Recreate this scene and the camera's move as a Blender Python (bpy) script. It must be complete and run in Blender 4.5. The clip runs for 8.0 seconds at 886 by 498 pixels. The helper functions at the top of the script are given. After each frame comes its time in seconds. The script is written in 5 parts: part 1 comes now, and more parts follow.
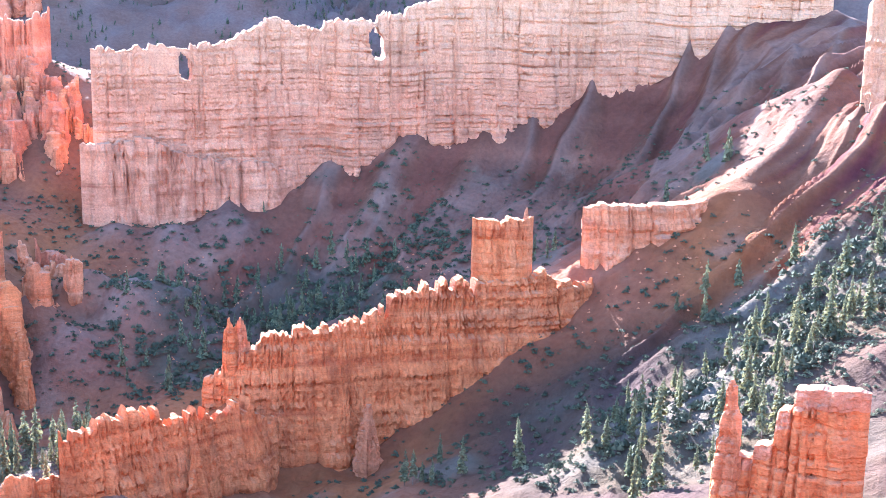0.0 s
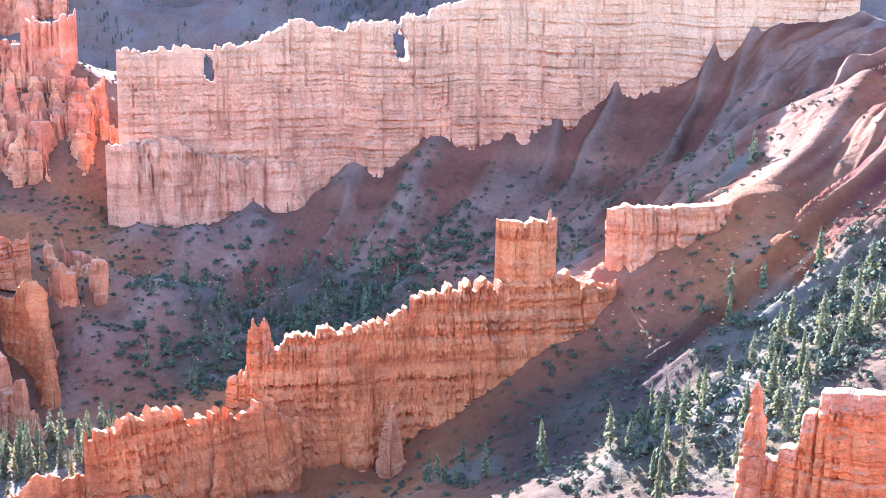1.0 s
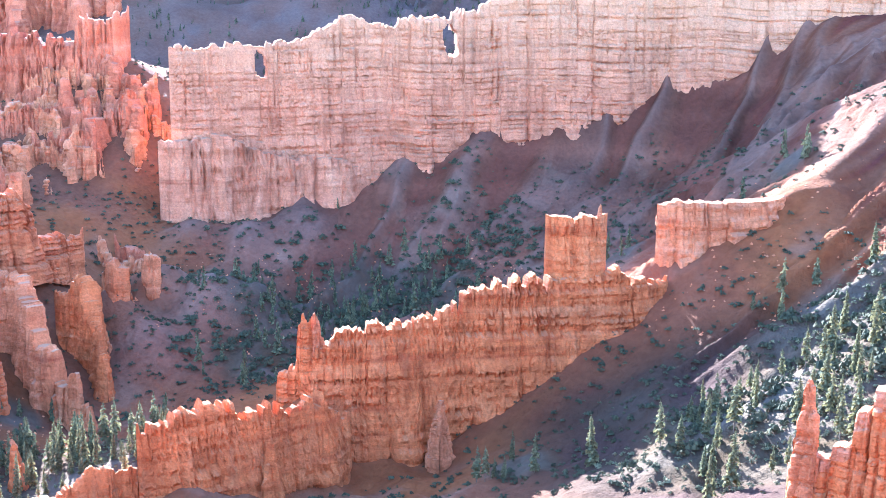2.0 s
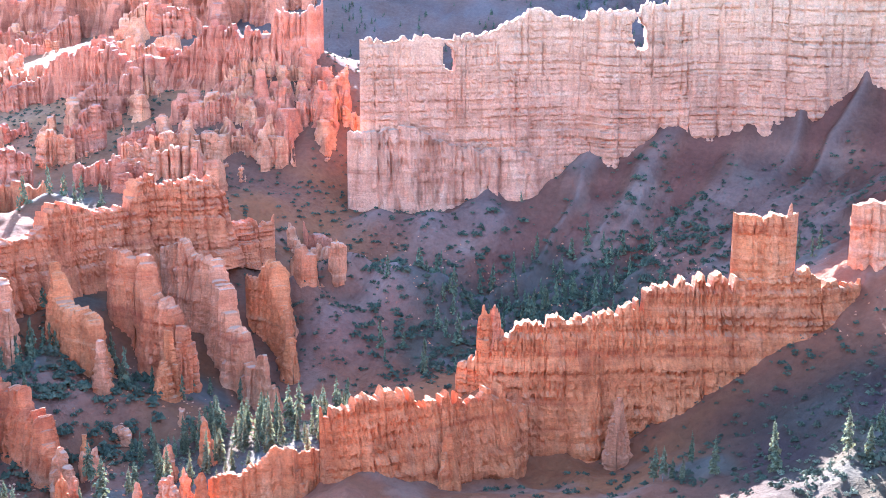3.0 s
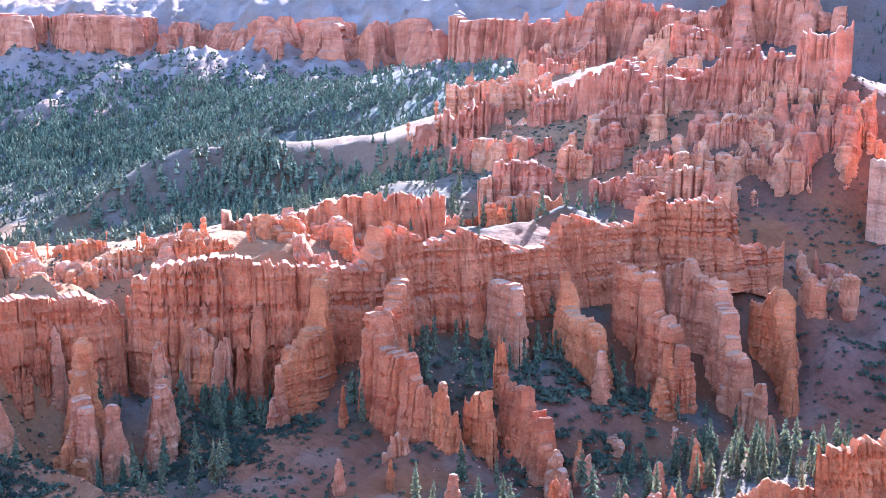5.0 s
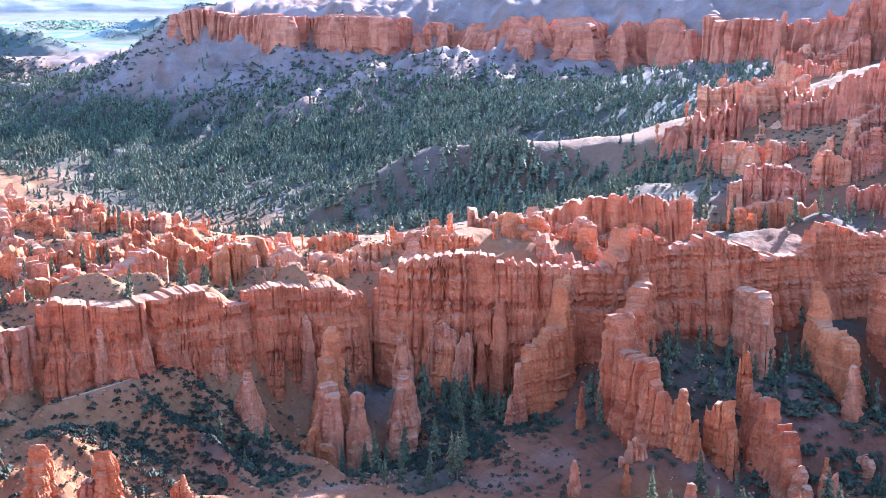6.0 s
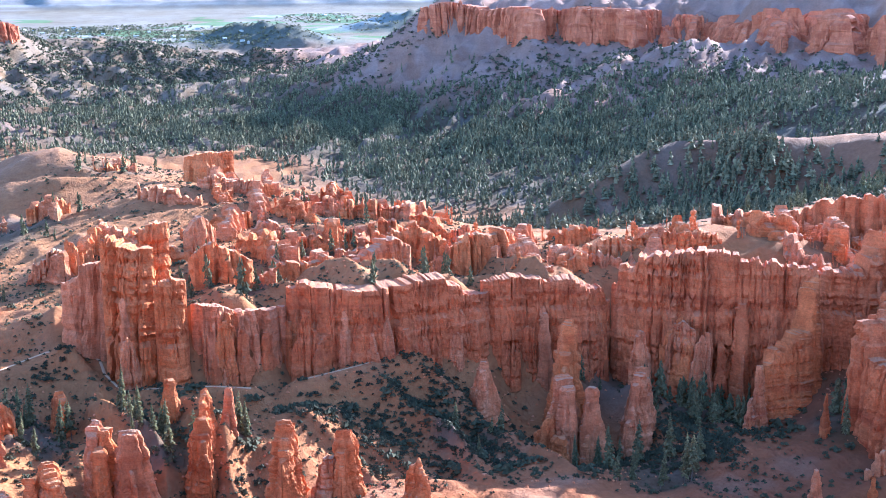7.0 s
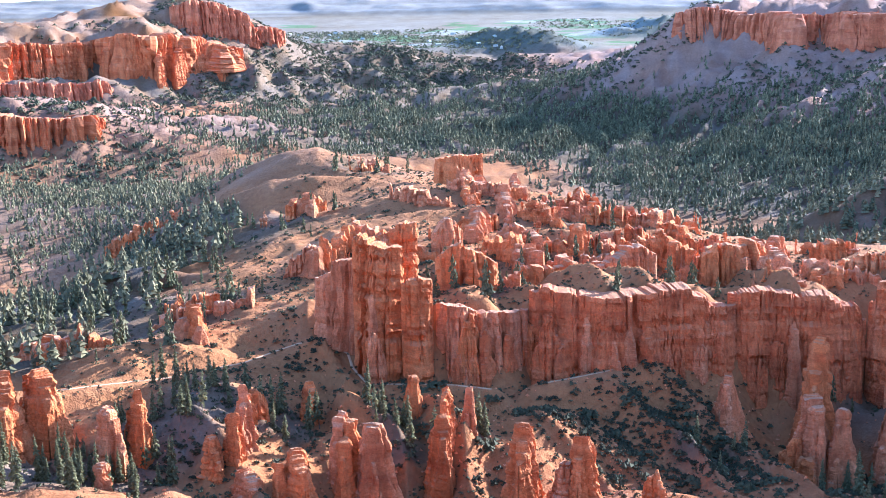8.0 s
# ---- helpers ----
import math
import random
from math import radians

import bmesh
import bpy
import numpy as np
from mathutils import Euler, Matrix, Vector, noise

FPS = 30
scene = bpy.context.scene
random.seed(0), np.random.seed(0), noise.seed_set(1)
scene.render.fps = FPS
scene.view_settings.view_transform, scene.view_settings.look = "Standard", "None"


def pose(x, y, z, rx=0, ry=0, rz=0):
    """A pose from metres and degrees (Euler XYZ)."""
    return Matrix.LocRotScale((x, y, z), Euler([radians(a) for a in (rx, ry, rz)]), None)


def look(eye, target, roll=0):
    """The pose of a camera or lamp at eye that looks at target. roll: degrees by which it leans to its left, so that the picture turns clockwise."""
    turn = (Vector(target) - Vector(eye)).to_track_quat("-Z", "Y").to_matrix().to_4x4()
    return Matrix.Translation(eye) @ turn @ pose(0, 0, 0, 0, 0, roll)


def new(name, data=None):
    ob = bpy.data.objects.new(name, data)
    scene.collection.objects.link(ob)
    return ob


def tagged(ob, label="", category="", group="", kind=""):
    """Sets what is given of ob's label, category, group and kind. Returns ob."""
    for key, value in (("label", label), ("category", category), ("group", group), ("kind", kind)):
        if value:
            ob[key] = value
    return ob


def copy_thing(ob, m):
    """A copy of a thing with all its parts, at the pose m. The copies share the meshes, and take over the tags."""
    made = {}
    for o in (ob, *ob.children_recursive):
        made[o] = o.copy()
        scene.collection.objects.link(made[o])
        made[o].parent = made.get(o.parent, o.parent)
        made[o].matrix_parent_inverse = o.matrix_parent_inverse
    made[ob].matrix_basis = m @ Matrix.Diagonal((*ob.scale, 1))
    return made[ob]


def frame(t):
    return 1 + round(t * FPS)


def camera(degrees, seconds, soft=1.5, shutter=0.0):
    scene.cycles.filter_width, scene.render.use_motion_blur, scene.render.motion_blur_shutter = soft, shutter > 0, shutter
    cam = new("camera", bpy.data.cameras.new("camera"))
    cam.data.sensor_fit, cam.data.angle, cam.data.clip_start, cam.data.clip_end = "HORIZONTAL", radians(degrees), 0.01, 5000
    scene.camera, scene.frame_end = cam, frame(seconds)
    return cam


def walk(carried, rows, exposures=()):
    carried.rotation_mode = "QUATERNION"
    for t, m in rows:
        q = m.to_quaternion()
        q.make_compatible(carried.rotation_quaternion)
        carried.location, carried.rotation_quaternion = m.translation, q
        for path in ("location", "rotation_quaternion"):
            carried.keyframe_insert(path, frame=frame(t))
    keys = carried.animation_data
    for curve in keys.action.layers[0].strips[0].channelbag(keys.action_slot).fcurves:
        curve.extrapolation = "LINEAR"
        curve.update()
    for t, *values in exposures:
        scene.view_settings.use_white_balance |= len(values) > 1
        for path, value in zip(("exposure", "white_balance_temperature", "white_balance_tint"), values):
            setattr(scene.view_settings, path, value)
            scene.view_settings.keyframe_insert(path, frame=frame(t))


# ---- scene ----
# Eye on the canyon rim, 250 m above the valley datum; the view pans left through 70 degrees.
EYE = 250.0
cam = camera(39.5, 8.0, soft=0.5)
ROWS = [
    (0.0, -0.00, -11.82, 1.20),
    (0.5, 0.70, -11.77, 1.18),
    (1.0, 1.12, -11.78, 1.10),
    (1.2, 1.28, -11.78, 1.11),
    (2.3, 5.39, -12.18, 0.60),
    (2.5, 7.11, -12.28, 0.61),
    (3.0, 12.08, -12.42, 0.45),
    (3.5, 17.71, -12.41, 0.35),
    (4.0, 23.73, -12.18, 0.16),
    (4.5, 29.76, -11.84, -0.03),
    (4.7, 32.24, -11.69, -0.02),
    (5.8, 44.87, -11.46, -0.37),
    (6.0, 47.27, -11.49, -0.36),
    (6.5, 52.96, -11.64, -0.54),
    (7.0, 58.59, -11.72, -0.73),
    (7.5, 64.28, -11.63, -0.88),
    (8.0, 70.14, -11.32, -0.92),
]


def stand(yaw, pitch, roll):
    # the camera is held 0.35 m in front of the turning body
    a = radians(yaw)
    return pose(-0.35 * math.sin(a), 0.35 * math.cos(a), EYE, 90 + pitch, 0, yaw) @ pose(0, 0, 0, 0, 0, roll)


walk(cam, [(t, stand(y, p, r)) for t, y, p, r in ROWS],
     exposures=[(0.0, 4.2, 4520, 9), (3.0, 4.22, 4280, 5), (4.5, 3.88, 4060, 5.5), (6.0, 3.4, 4170, 8), (8.0, 2.94, 4430, 8)])

# ---- light ----
SUN_AZ, SUN_EL = 19.0, 20.5          # degrees left of the first view, above the horizon
world = bpy.data.worlds.new("world")
scene.world = world
world.use_nodes = True
wn = world.node_tree.nodes
sky = wn.new("ShaderNodeTexSky")
sky.sky_type, sky.sun_disc = "NISHITA", False
sky.sun_elevation, sky.sun_rotation = radians(SUN_EL), radians(-SUN_AZ)
sky.altitude, sky.air_density, sky.dust_density = 2400, 1.0, 2.0
world.node_tree.links.new(sky.outputs[0], wn["Background"].inputs[0])
wn["Background"].inputs[1].default_value = 0.112
sun_data = bpy.data.lights.new("sun", "SUN")
sun_data.energy, sun_data.angle, sun_data.color = 3.9, radians(0.55), (1.0, 0.90, 0.74)
sun = new("sun", sun_data)
_a, _e = radians(SUN_AZ), radians(SUN_EL)
sun_way = Vector((-math.sin(_a) * math.cos(_e), math.cos(_a) * math.cos(_e), math.sin(_e)))
sun.matrix_world = look(sun_way * 900, (0, 0, 0))

# ---- noise ----


MASK, AX, AY, AZ = 262143, 1, 92717, 155993
TABLE = np.random.default_rng(11).uniform(-1, 1, MASK + 1)


def vn(x, y, z=0.0):
    """Smooth value noise in -1..1."""
    x, y = np.asarray(x, float), np.asarray(y, float)
    fx, fy, fz = np.floor(x), np.floor(y), np.floor(z)
    u, v, w = x - fx, y - fy, z - fz
    u, v, w = u * u * (3 - 2 * u), v * v * (3 - 2 * v), w * w * (3 - 2 * w)
    if np.ndim(z) == 0 and max(x.size, y.size) > 30000:
        k = int(fz) * AZ
        flat = np.roll(TABLE, -(k & MASK)) * (1 - w) + np.roll(TABLE, -((k + AZ) & MASK)) * w
        i = fx.astype(np.int64) * AX + fy.astype(np.int64) * AY
        low = flat[i & MASK] * (1 - u) + flat[(i + AX) & MASK] * u
        return low + (flat[(i + AY) & MASK] * (1 - u) + flat[(i + AX + AY) & MASK] * u - low) * v
    i = fx.astype(np.int64) * AX + fy.astype(np.int64) * AY + np.asarray(fz).astype(np.int64) * AZ
    total = 0.0
    for step, share in ((0, 1 - w), (AZ, w)):
        low = TABLE[(i + step) & MASK] * (1 - u) + TABLE[(i + step + AX) & MASK] * u
        high = TABLE[(i + step + AY) & MASK] * (1 - u) + TABLE[(i + step + AX + AY) & MASK] * u
        total = total + (low + (high - low) * v) * share
    return total


def fbm(x, y, z=0.0, octaves=4):
    total, amp = 0.0, 0.5
    for k in range(octaves):
        total = total + amp * vn(x * 2 ** k + 17.3 * k, y * 2 ** k - 9.1 * k, z * 2 ** k)
        amp *= 0.5
    return total


def smooth(a, b, x):
    t = np.clip((x - a) / (b - a), 0, 1)
    return t * t * (3 - 2 * t)


# ---- materials ----


def nodes_of(name):
    m = bpy.data.materials.new(name)
    m.use_nodes = True
    nt = m.node_tree
    return m, nt, nt.nodes["Principled BSDF"]


def add(nt, kind, **inputs):
    n = nt.nodes.new(kind)
    for k, v in inputs.items():
        n.inputs[k.replace("_", " ")].default_value = v
    return n


def stretched_noise(nt, scale, detail=4.0, source=None):
    """Noise over the world position, stretched by scale per axis."""
    if source is None:
        source = nt.nodes.new("ShaderNodeNewGeometry").outputs["Position"]
    mul = nt.nodes.new("ShaderNodeVectorMath")
    mul.operation = "MULTIPLY"
    mul.inputs[1].default_value = scale
    nt.links.new(source, mul.inputs[0])
    n = add(nt, "ShaderNodeTexNoise", Scale=1.0, Detail=detail, Roughness=0.6)
    nt.links.new(mul.outputs[0], n.inputs["Vector"])
    return n.outputs["Fac"]


def ramp(nt, fac, stops):
    r = nt.nodes.new("ShaderNodeValToRGB")
    e = r.color_ramp.elements
    while len(e) < len(stops):
        e.new(0.5)
    for el, (p, c) in zip(e, stops):
        el.position, el.color = p, (*c, 1) if len(c) == 3 else c
    nt.links.new(fac, r.inputs[0])
    return r.outputs[0]


def blend(nt, fac, a, b, mode="MIX"):
    m = nt.nodes.new("ShaderNodeMix")
    m.data_type, m.blend_type = "RGBA", mode
    for value, socket in ((fac, m.inputs[0]), (a, m.inputs[6]), (b, m.inputs[7])):
        if isinstance(value, (int, float)):
            socket.default_value = value
        elif isinstance(value, tuple):
            socket.default_value = (*value, 1)
        else:
            nt.links.new(value, socket)
    return m.outputs[2]


def bumped(nt, bsdf, heights, strength=0.6, distance=1.0):
    last = None
    for h, d in heights:
        b = nt.nodes.new("ShaderNodeBump")
        b.inputs["Strength"].default_value, b.inputs["Distance"].default_value = strength, d * distance
        nt.links.new(h, b.inputs["Height"])
        if last:
            nt.links.new(last, b.inputs["Normal"])
        last = b.outputs[0]
    nt.links.new(last, bsdf.inputs["Normal"])


def rock_material(name, dark, mid, light, cap, cap_amount=0.6, band=0.16, pale_top=0.0):
    m, nt, bsdf = nodes_of(name)
    strata = stretched_noise(nt, (0.010, 0.010, band), 4)
    thin = stretched_noise(nt, (0.05, 0.05, band * 4.0), 5)
    streak = stretched_noise(nt, (0.22, 0.22, 0.018), 4)
    blotch = stretched_noise(nt, (0.035, 0.035, 0.03), 4)
    grain = stretched_noise(nt, (0.9, 0.9, 0.9), 6)
    chips = stretched_noise(nt, (1.4, 1.4, 3.2), 6)
    c = ramp(nt, strata, [(0.30, dark), (0.44, mid), (0.60, mid), (0.80, light)])
    c = blend(nt, ramp(nt, blotch, [(0.35, (0.1,) * 3), (0.65, (0.6,) * 3)]), c, ramp(nt, thin, [(0.34, (0.5, 0.46, 0.46)), (0.45, (1, 1, 1)), (0.7, (1.12, 1.1, 1.08))]), "MULTIPLY")
    c = blend(nt, ramp(nt, streak, [(0.5, (0, 0, 0)), (0.8, (0.45, 0.45, 0.45))]), c, light)
    c = blend(nt, ramp(nt, blotch, [(0.45, (0, 0, 0)), (0.7, (0.55, 0.55, 0.55))]), c, mid)
    varnish = stretched_noise(nt, (0.13, 0.13, 0.014), 5)
    c = blend(nt, 0.5, c, ramp(nt, varnish, [(0.36, (0.55, 0.47, 0.45)), (0.5, (1, 1, 1)), (0.68, (1.12, 1.08, 1.02))]), "MULTIPLY")
    patch = stretched_noise(nt, (0.05, 0.05, 0.09), 3)
    c = blend(nt, 0.8, c, ramp(nt, patch, [(0.36, (0.74, 0.68, 0.66)), (0.55, (1, 1, 1)), (0.7, (1.08, 1.12, 1.12))]), "MULTIPLY")
    place = nt.nodes.new("ShaderNodeNewGeometry")
    height = nt.nodes.new("ShaderNodeSeparateXYZ")
    nt.links.new(place.outputs["Position"], height.inputs[0])
    upper = nt.nodes.new("ShaderNodeMapRange")
    upper.inputs[1].default_value, upper.inputs[2].default_value, upper.inputs[4].default_value = 180, 238, pale_top
    nt.links.new(height.outputs[2], upper.inputs[0])
    c = blend(nt, upper.outputs[0], c, (0.63, 0.37, 0.185))      # the paler upper beds
    c = blend(nt, 0.5, c, ramp(nt, grain, [(0.3, (0.58, 0.55, 0.55)), (0.7, (1.25, 1.25, 1.25))]), "MULTIPLY")
    c = blend(nt, 0.35, c, ramp(nt, chips, [(0.34, (0.6, 0.56, 0.55)), (0.5, (1, 1, 1)), (0.68, (1.2, 1.18, 1.16))]), "MULTIPLY")
    geo = nt.nodes.new("ShaderNodeNewGeometry")
    sep = nt.nodes.new("ShaderNodeSeparateXYZ")
    nt.links.new(geo.outputs["True Normal"], sep.inputs[0])
    c = blend(nt, 1.0, c, (1.05, 0.965, 0.92), "MULTIPLY")
    # flat tops take the cap colour, dimmed against the sun on them
    flat = ramp(nt, sep.outputs[2], [(0.7, (0, 0, 0)), (0.95, (cap_amount,) * 3)])
    c = blend(nt, flat, c, tuple(0.62 * v for v in cap))
    nt.links.new(c, bsdf.inputs["Base Color"])
    bsdf.inputs["Roughness"].default_value = 0.95
    bsdf.inputs["Specular IOR Level"].default_value = 0.1
    bumped(nt, bsdf, [(thin, 1.1), (streak, 1.2), (grain, 0.8), (chips, 0.9)], 0.8)
    return m


MAT_ORANGE = rock_material("orange_sandstone", (0.46, 0.115, 0.035), (0.64, 0.205, 0.062), (0.7, 0.35, 0.15), (0.62, 0.3, 0.14))
MAT_PINK = rock_material("pink_sandstone", (0.47, 0.14, 0.055), (0.63, 0.24, 0.095), (0.7, 0.4, 0.21), (0.66, 0.39, 0.22))
MAT_BUFF = rock_material("buff_limestone", (0.46, 0.16, 0.075), (0.62, 0.26, 0.122), (0.69, 0.40, 0.215), (0.62, 0.35, 0.18), pale_top=0.6)
MAT_RED = rock_material("red_sandstone", (0.41, 0.1, 0.035), (0.58, 0.178, 0.06), (0.66, 0.32, 0.15), (0.58, 0.28, 0.14))
MAT_FAR = rock_material("far_red_sandstone", (0.36, 0.095, 0.042), (0.52, 0.17, 0.075), (0.62, 0.30, 0.16), (0.5, 0.25, 0.14), band=0.08)
MAT_PALE = rock_material("pale_sandstone", (0.50, 0.155, 0.06), (0.63, 0.245, 0.10), (0.70, 0.40, 0.21), (0.64, 0.36, 0.20))
MAT_CAP = rock_material("pale_caprock", (0.55, 0.28, 0.16), (0.64, 0.40, 0.26), (0.72, 0.54, 0.40), (0.70, 0.52, 0.37))


def ground_material():
    m, nt, bsdf = nodes_of("badland_soil")
    at = nt.nodes.new("ShaderNodeAttribute")
    at.attribute_name = "soil"
    big = stretched_noise(nt, (0.02, 0.02, 0.05), 5)
    small = stretched_noise(nt, (0.35, 0.35, 0.35), 6)
    grain = stretched_noise(nt, (1.6, 1.6, 1.6), 4)
    c = blend(nt, 0.7, at.outputs["Color"], ramp(nt, big, [(0.3, (0.78, 0.74, 0.72)), (0.7, (1.16, 1.14, 1.12))]), "MULTIPLY")
    c = blend(nt, 0.6, c, ramp(nt, small, [(0.3, (0.72, 0.72, 0.72)), (0.7, (1.2, 1.2, 1.2))]), "MULTIPLY")
    nt.links.new(c, bsdf.inputs["Base Color"])
    bsdf.inputs["Roughness"].default_value = 0.97
    bsdf.inputs["Specular IOR Level"].default_value = 0.05
    bumped(nt, bsdf, [(small, 1.6), (grain, 0.5)], 0.8)
    return m


MAT_GROUND = ground_material()


def plain_material(name, a, b, scale, rough=0.9, leaf=0.0, vary=0.6):
    m, nt, bsdf = nodes_of(name)
    n = stretched_noise(nt, (scale, scale, scale), 4)
    c = ramp(nt, n, [(0.3, a), (0.7, b)])
    info = nt.nodes.new("ShaderNodeObjectInfo")
    c = blend(nt, 0.6, c, ramp(nt, info.outputs["Random"], [(0, (0.7, 0.75, 0.7)), (1, (1.25, 1.2, 1.1))]), "MULTIPLY")
    geo = nt.nodes.new("ShaderNodeNewGeometry")
    c = blend(nt, vary, c, ramp(nt, geo.outputs["Random Per Island"], [(0, (0.5, 0.54, 0.5)), (1, (1.45, 1.4, 1.28))]), "MULTIPLY")
    nt.links.new(c, bsdf.inputs["Base Color"])
    bsdf.inputs["Roughness"].default_value = rough
    bsdf.inputs["Specular IOR Level"].default_value = 0.15
    if leaf:
        tr = nt.nodes.new("ShaderNodeBsdfTranslucent")
        nt.links.new(c, tr.inputs[0])
        mix = nt.nodes.new("ShaderNodeMixShader")
        mix.inputs[0].default_value = leaf
        nt.links.new(bsdf.outputs[0], mix.inputs[1])
        nt.links.new(tr.outputs[0], mix.inputs[2])
        nt.links.new(mix.outputs[0], nt.nodes["Material Output"].inputs[0])
    return m


MAT_NEEDLES = plain_material("conifer_needles", (0.095, 0.082, 0.038), (0.22, 0.185, 0.09), 0.9, leaf=0.28, vary=0.8)
# wide clump tones stand in for lit tops and dark gaps
MAT_FOREST = plain_material("forest_needles", (0.10, 0.083, 0.043), (0.22, 0.178, 0.096), 0.05, leaf=0.22, vary=1.0)
# near-black leaf colour that carries part of the hollow's shade
MAT_SHADED_THICKET = plain_material("shaded_thicket_leaves", (0.020, 0.018, 0.009), (0.065, 0.054, 0.026), 0.3, leaf=0.1)
MAT_SAGE = plain_material("sage_leaves", (0.12, 0.096, 0.045), (0.25, 0.20, 0.105), 0.3, leaf=0.2)
MAT_BARK = plain_material("bark", (0.10, 0.065, 0.045), (0.2, 0.14, 0.1), 3.0, 0.95)
MAT_SHRUB = plain_material("shrub_leaves", (0.036, 0.032, 0.016), (0.10, 0.085, 0.042), 0.3, leaf=0.2)
MAT_TRAIL = plain_material("trail_dust", (0.42, 0.23, 0.125), (0.49, 0.285, 0.16), 0.6, 0.97)

# ---- plan: walls as (x, y, top, foot) along their crest, metres ----
FIN_LOW = [(-121,371,108.6,90.9), (-115,377,108.9,88.8), (-102,387,113.4,86.2), (-86,399,110.0,81.9), (-68,415,106.6,77.4), (-59,424,93.3,74.8)]
FIN_MAIN = [(-88,435,101.7,88.6), (-82,434,112.0,84.6), (-75,435,115.3,82.4), (-67,435,126.1,80.3), (-50,439,127.0,77.8), (-38,444,123.6,78.3), (-21,451,129.1,82.9), (-17,453,137.6,84.9), (-2,457,141.8,87.1), (15,463,145.2,94.8), (37,469,145.1,109.7), (51,474,137.2,124.6), (60,480,142.2,129.0)]
FIN_TOWER = [(11,468,164.1,134.5), (21,470,164.4,134.3), (35,473,164.1,133.8)]
FIN_BLOCK = [(56,491,165.9,139.3), (63,493,167.0,141.3), (75,495,166.4,147.0), (96,499,167.2,150.3), (109,503,168.1,162.7)]
WINDOWS = [(-197,688,214.1,113.6), (-183,695,219.1,114.8), (-149,710,217.3,116.0), (-113,727,227.0,126.0), (-78,742,229.3,145.8), (-48,752,234.3,157.2), (-11,762,241.6,169.1), (8,767,253.0,174.2), (38,772,260.4,177.8), (90,781,271.8,194.1), (143,783,278.0,223.1), (186,778,282.1,234.5), (231,755,285.4,242.7)]
BENCH = [(-201,675,165.0,117.0), (-170,687,167.9,118.6), (-141,700,155.2,121.4), (-111,713,148.4,127.0), (-89,725,144.6,134.5)]
CORNER = [(177,530,243,209), (184,523,250,211), (198,512,262,214)]
NEAR_TOWER = [(61,261,146.3,128.7), (66,258,153.0,130.4), (72,255,152.8,131.7), (74,254,167.5,132.6), (81,250,169.7,134.3), (89,246,169.9,136.4), (90,246,169.1,136.6)]
TEETH = [(-153,352,89.1,79.1), (-149,356,90.1,78.0), (-143,361,85.4,76.9), (-135,367,96.6,76.8), (-130,370,90.6,77.0), (-123,374,93.3,77.5), (-116,377,86.0,75.7)]
RIDGE = [(-396,325,140.3,82.2), (-386,333,140.2,80.1), (-375,343,141.4,77.7), (-360,357,139.4,77.2), (-340,379,136.4,85.2), (-327,397,138.7,94.8), (-327,404,147.6,97.8), (-319,418,146.4,100.6), (-318,424,140.0,104.4), (-306,442,143.0,106.9), (-294,465,139.0,105.9), (-286,482,140.4,108.6), (-279,497,151.1,108.8), (-270,513,150.2,109.2), (-261,523,144.5,111.0), (-260,530,153.3,112.7), (-235,552,152.1,119.6), (-234,559,135.6,119.9), (-212,582,127.9,110.4)]
F1 = [(-334,380,139.2,98.2), (-331,372,134.0,91.0), (-328,364,115.1,84.1), (-328,351,114.2,79.3), (-326,344,108.8,81.2)]
F2 = [(-310,402,137.6,105.8), (-298,376,129.1,102.3), (-296,365,128.4,94.0), (-285,361,115.5,86.7), (-264,359,103.1,76.7)]
F3 = [(-295,443,130.1,105.6), (-277,438,129.4,91.4), (-271,432,118.9,88.7)]
F4 = [(-272,469,132.8,105.2), (-257,455,116.9,90.0), (-244,450,115.3,88.0), (-238,442,96.2,83.6)]
F5 = [(-255,485,132.3,103.7), (-235,482,128.4,91.3), (-227,470,115.9,80.0), (-211,468,110.8,77.8), (-212,459,101.7,76.5)]
F6 = [(-241,510,132.4,99.8), (-213,507,126.6,93.4), (-207,499,116.0,83.1), (-198,490,99.9,73.9), (-185,482,83.4,64.2)]
F7 = [(-210,535,114.6,89.6), (-193,532,125.3,84.5), (-188,523,109.0,76.7), (-184,516,96.6,71.2)]
F8 = [(-193,555,124.0,99.8), (-181,555,119.3,98.6)]
F9 = [(-182,576,123.1,105.2), (-173,579,122.4,106.6)]
F10 = [(-256,368,106.1,77.2), (-248,371,104.8,77.7), (-242,368,88.9,73.2)]
F11 = [(-252,387,108.6,85.5), (-242,386,105.8,82.9), (-229,380,96.2,75.8), (-218,371,85.7,68.0)]
AMPHI = [(-444,197,138.2,102.0), (-439,207,137.8,101.7), (-436,209,136.4,101.5), (-430,222,135.1,101.8), (-426,237,135.9,102.2), (-425,246,137.5,102.3), (-420,263,136.3,102.3), (-420,264,129.1,102.1), (-416,276,127.9,101.8)]
AMPHI_R = [(-421,275,127.9,96.0), (-416,288,135.4,93.4), (-406,308,133.2,90.9), (-401,316,130.2,90.2), (-397,325,119.8,89.6)]
PALE = [(-447,158,133.8,101.9), (-443,168,132.4,101.0), (-443,180,129.5,102.1), (-443,196,128.6,102.6)]
CASTLE = [(-460,128,155.3,112.0), (-459,131,157.3,111.2), (-448,145,158.9,108.7)]
CASTLE_TOP = [(-468,146,161.4,124.3), (-462,156,161.0,124.6)]
CASTLE_EDGE = [(-445,143,143.8,109.2), (-442,155,143.2,108.5)]
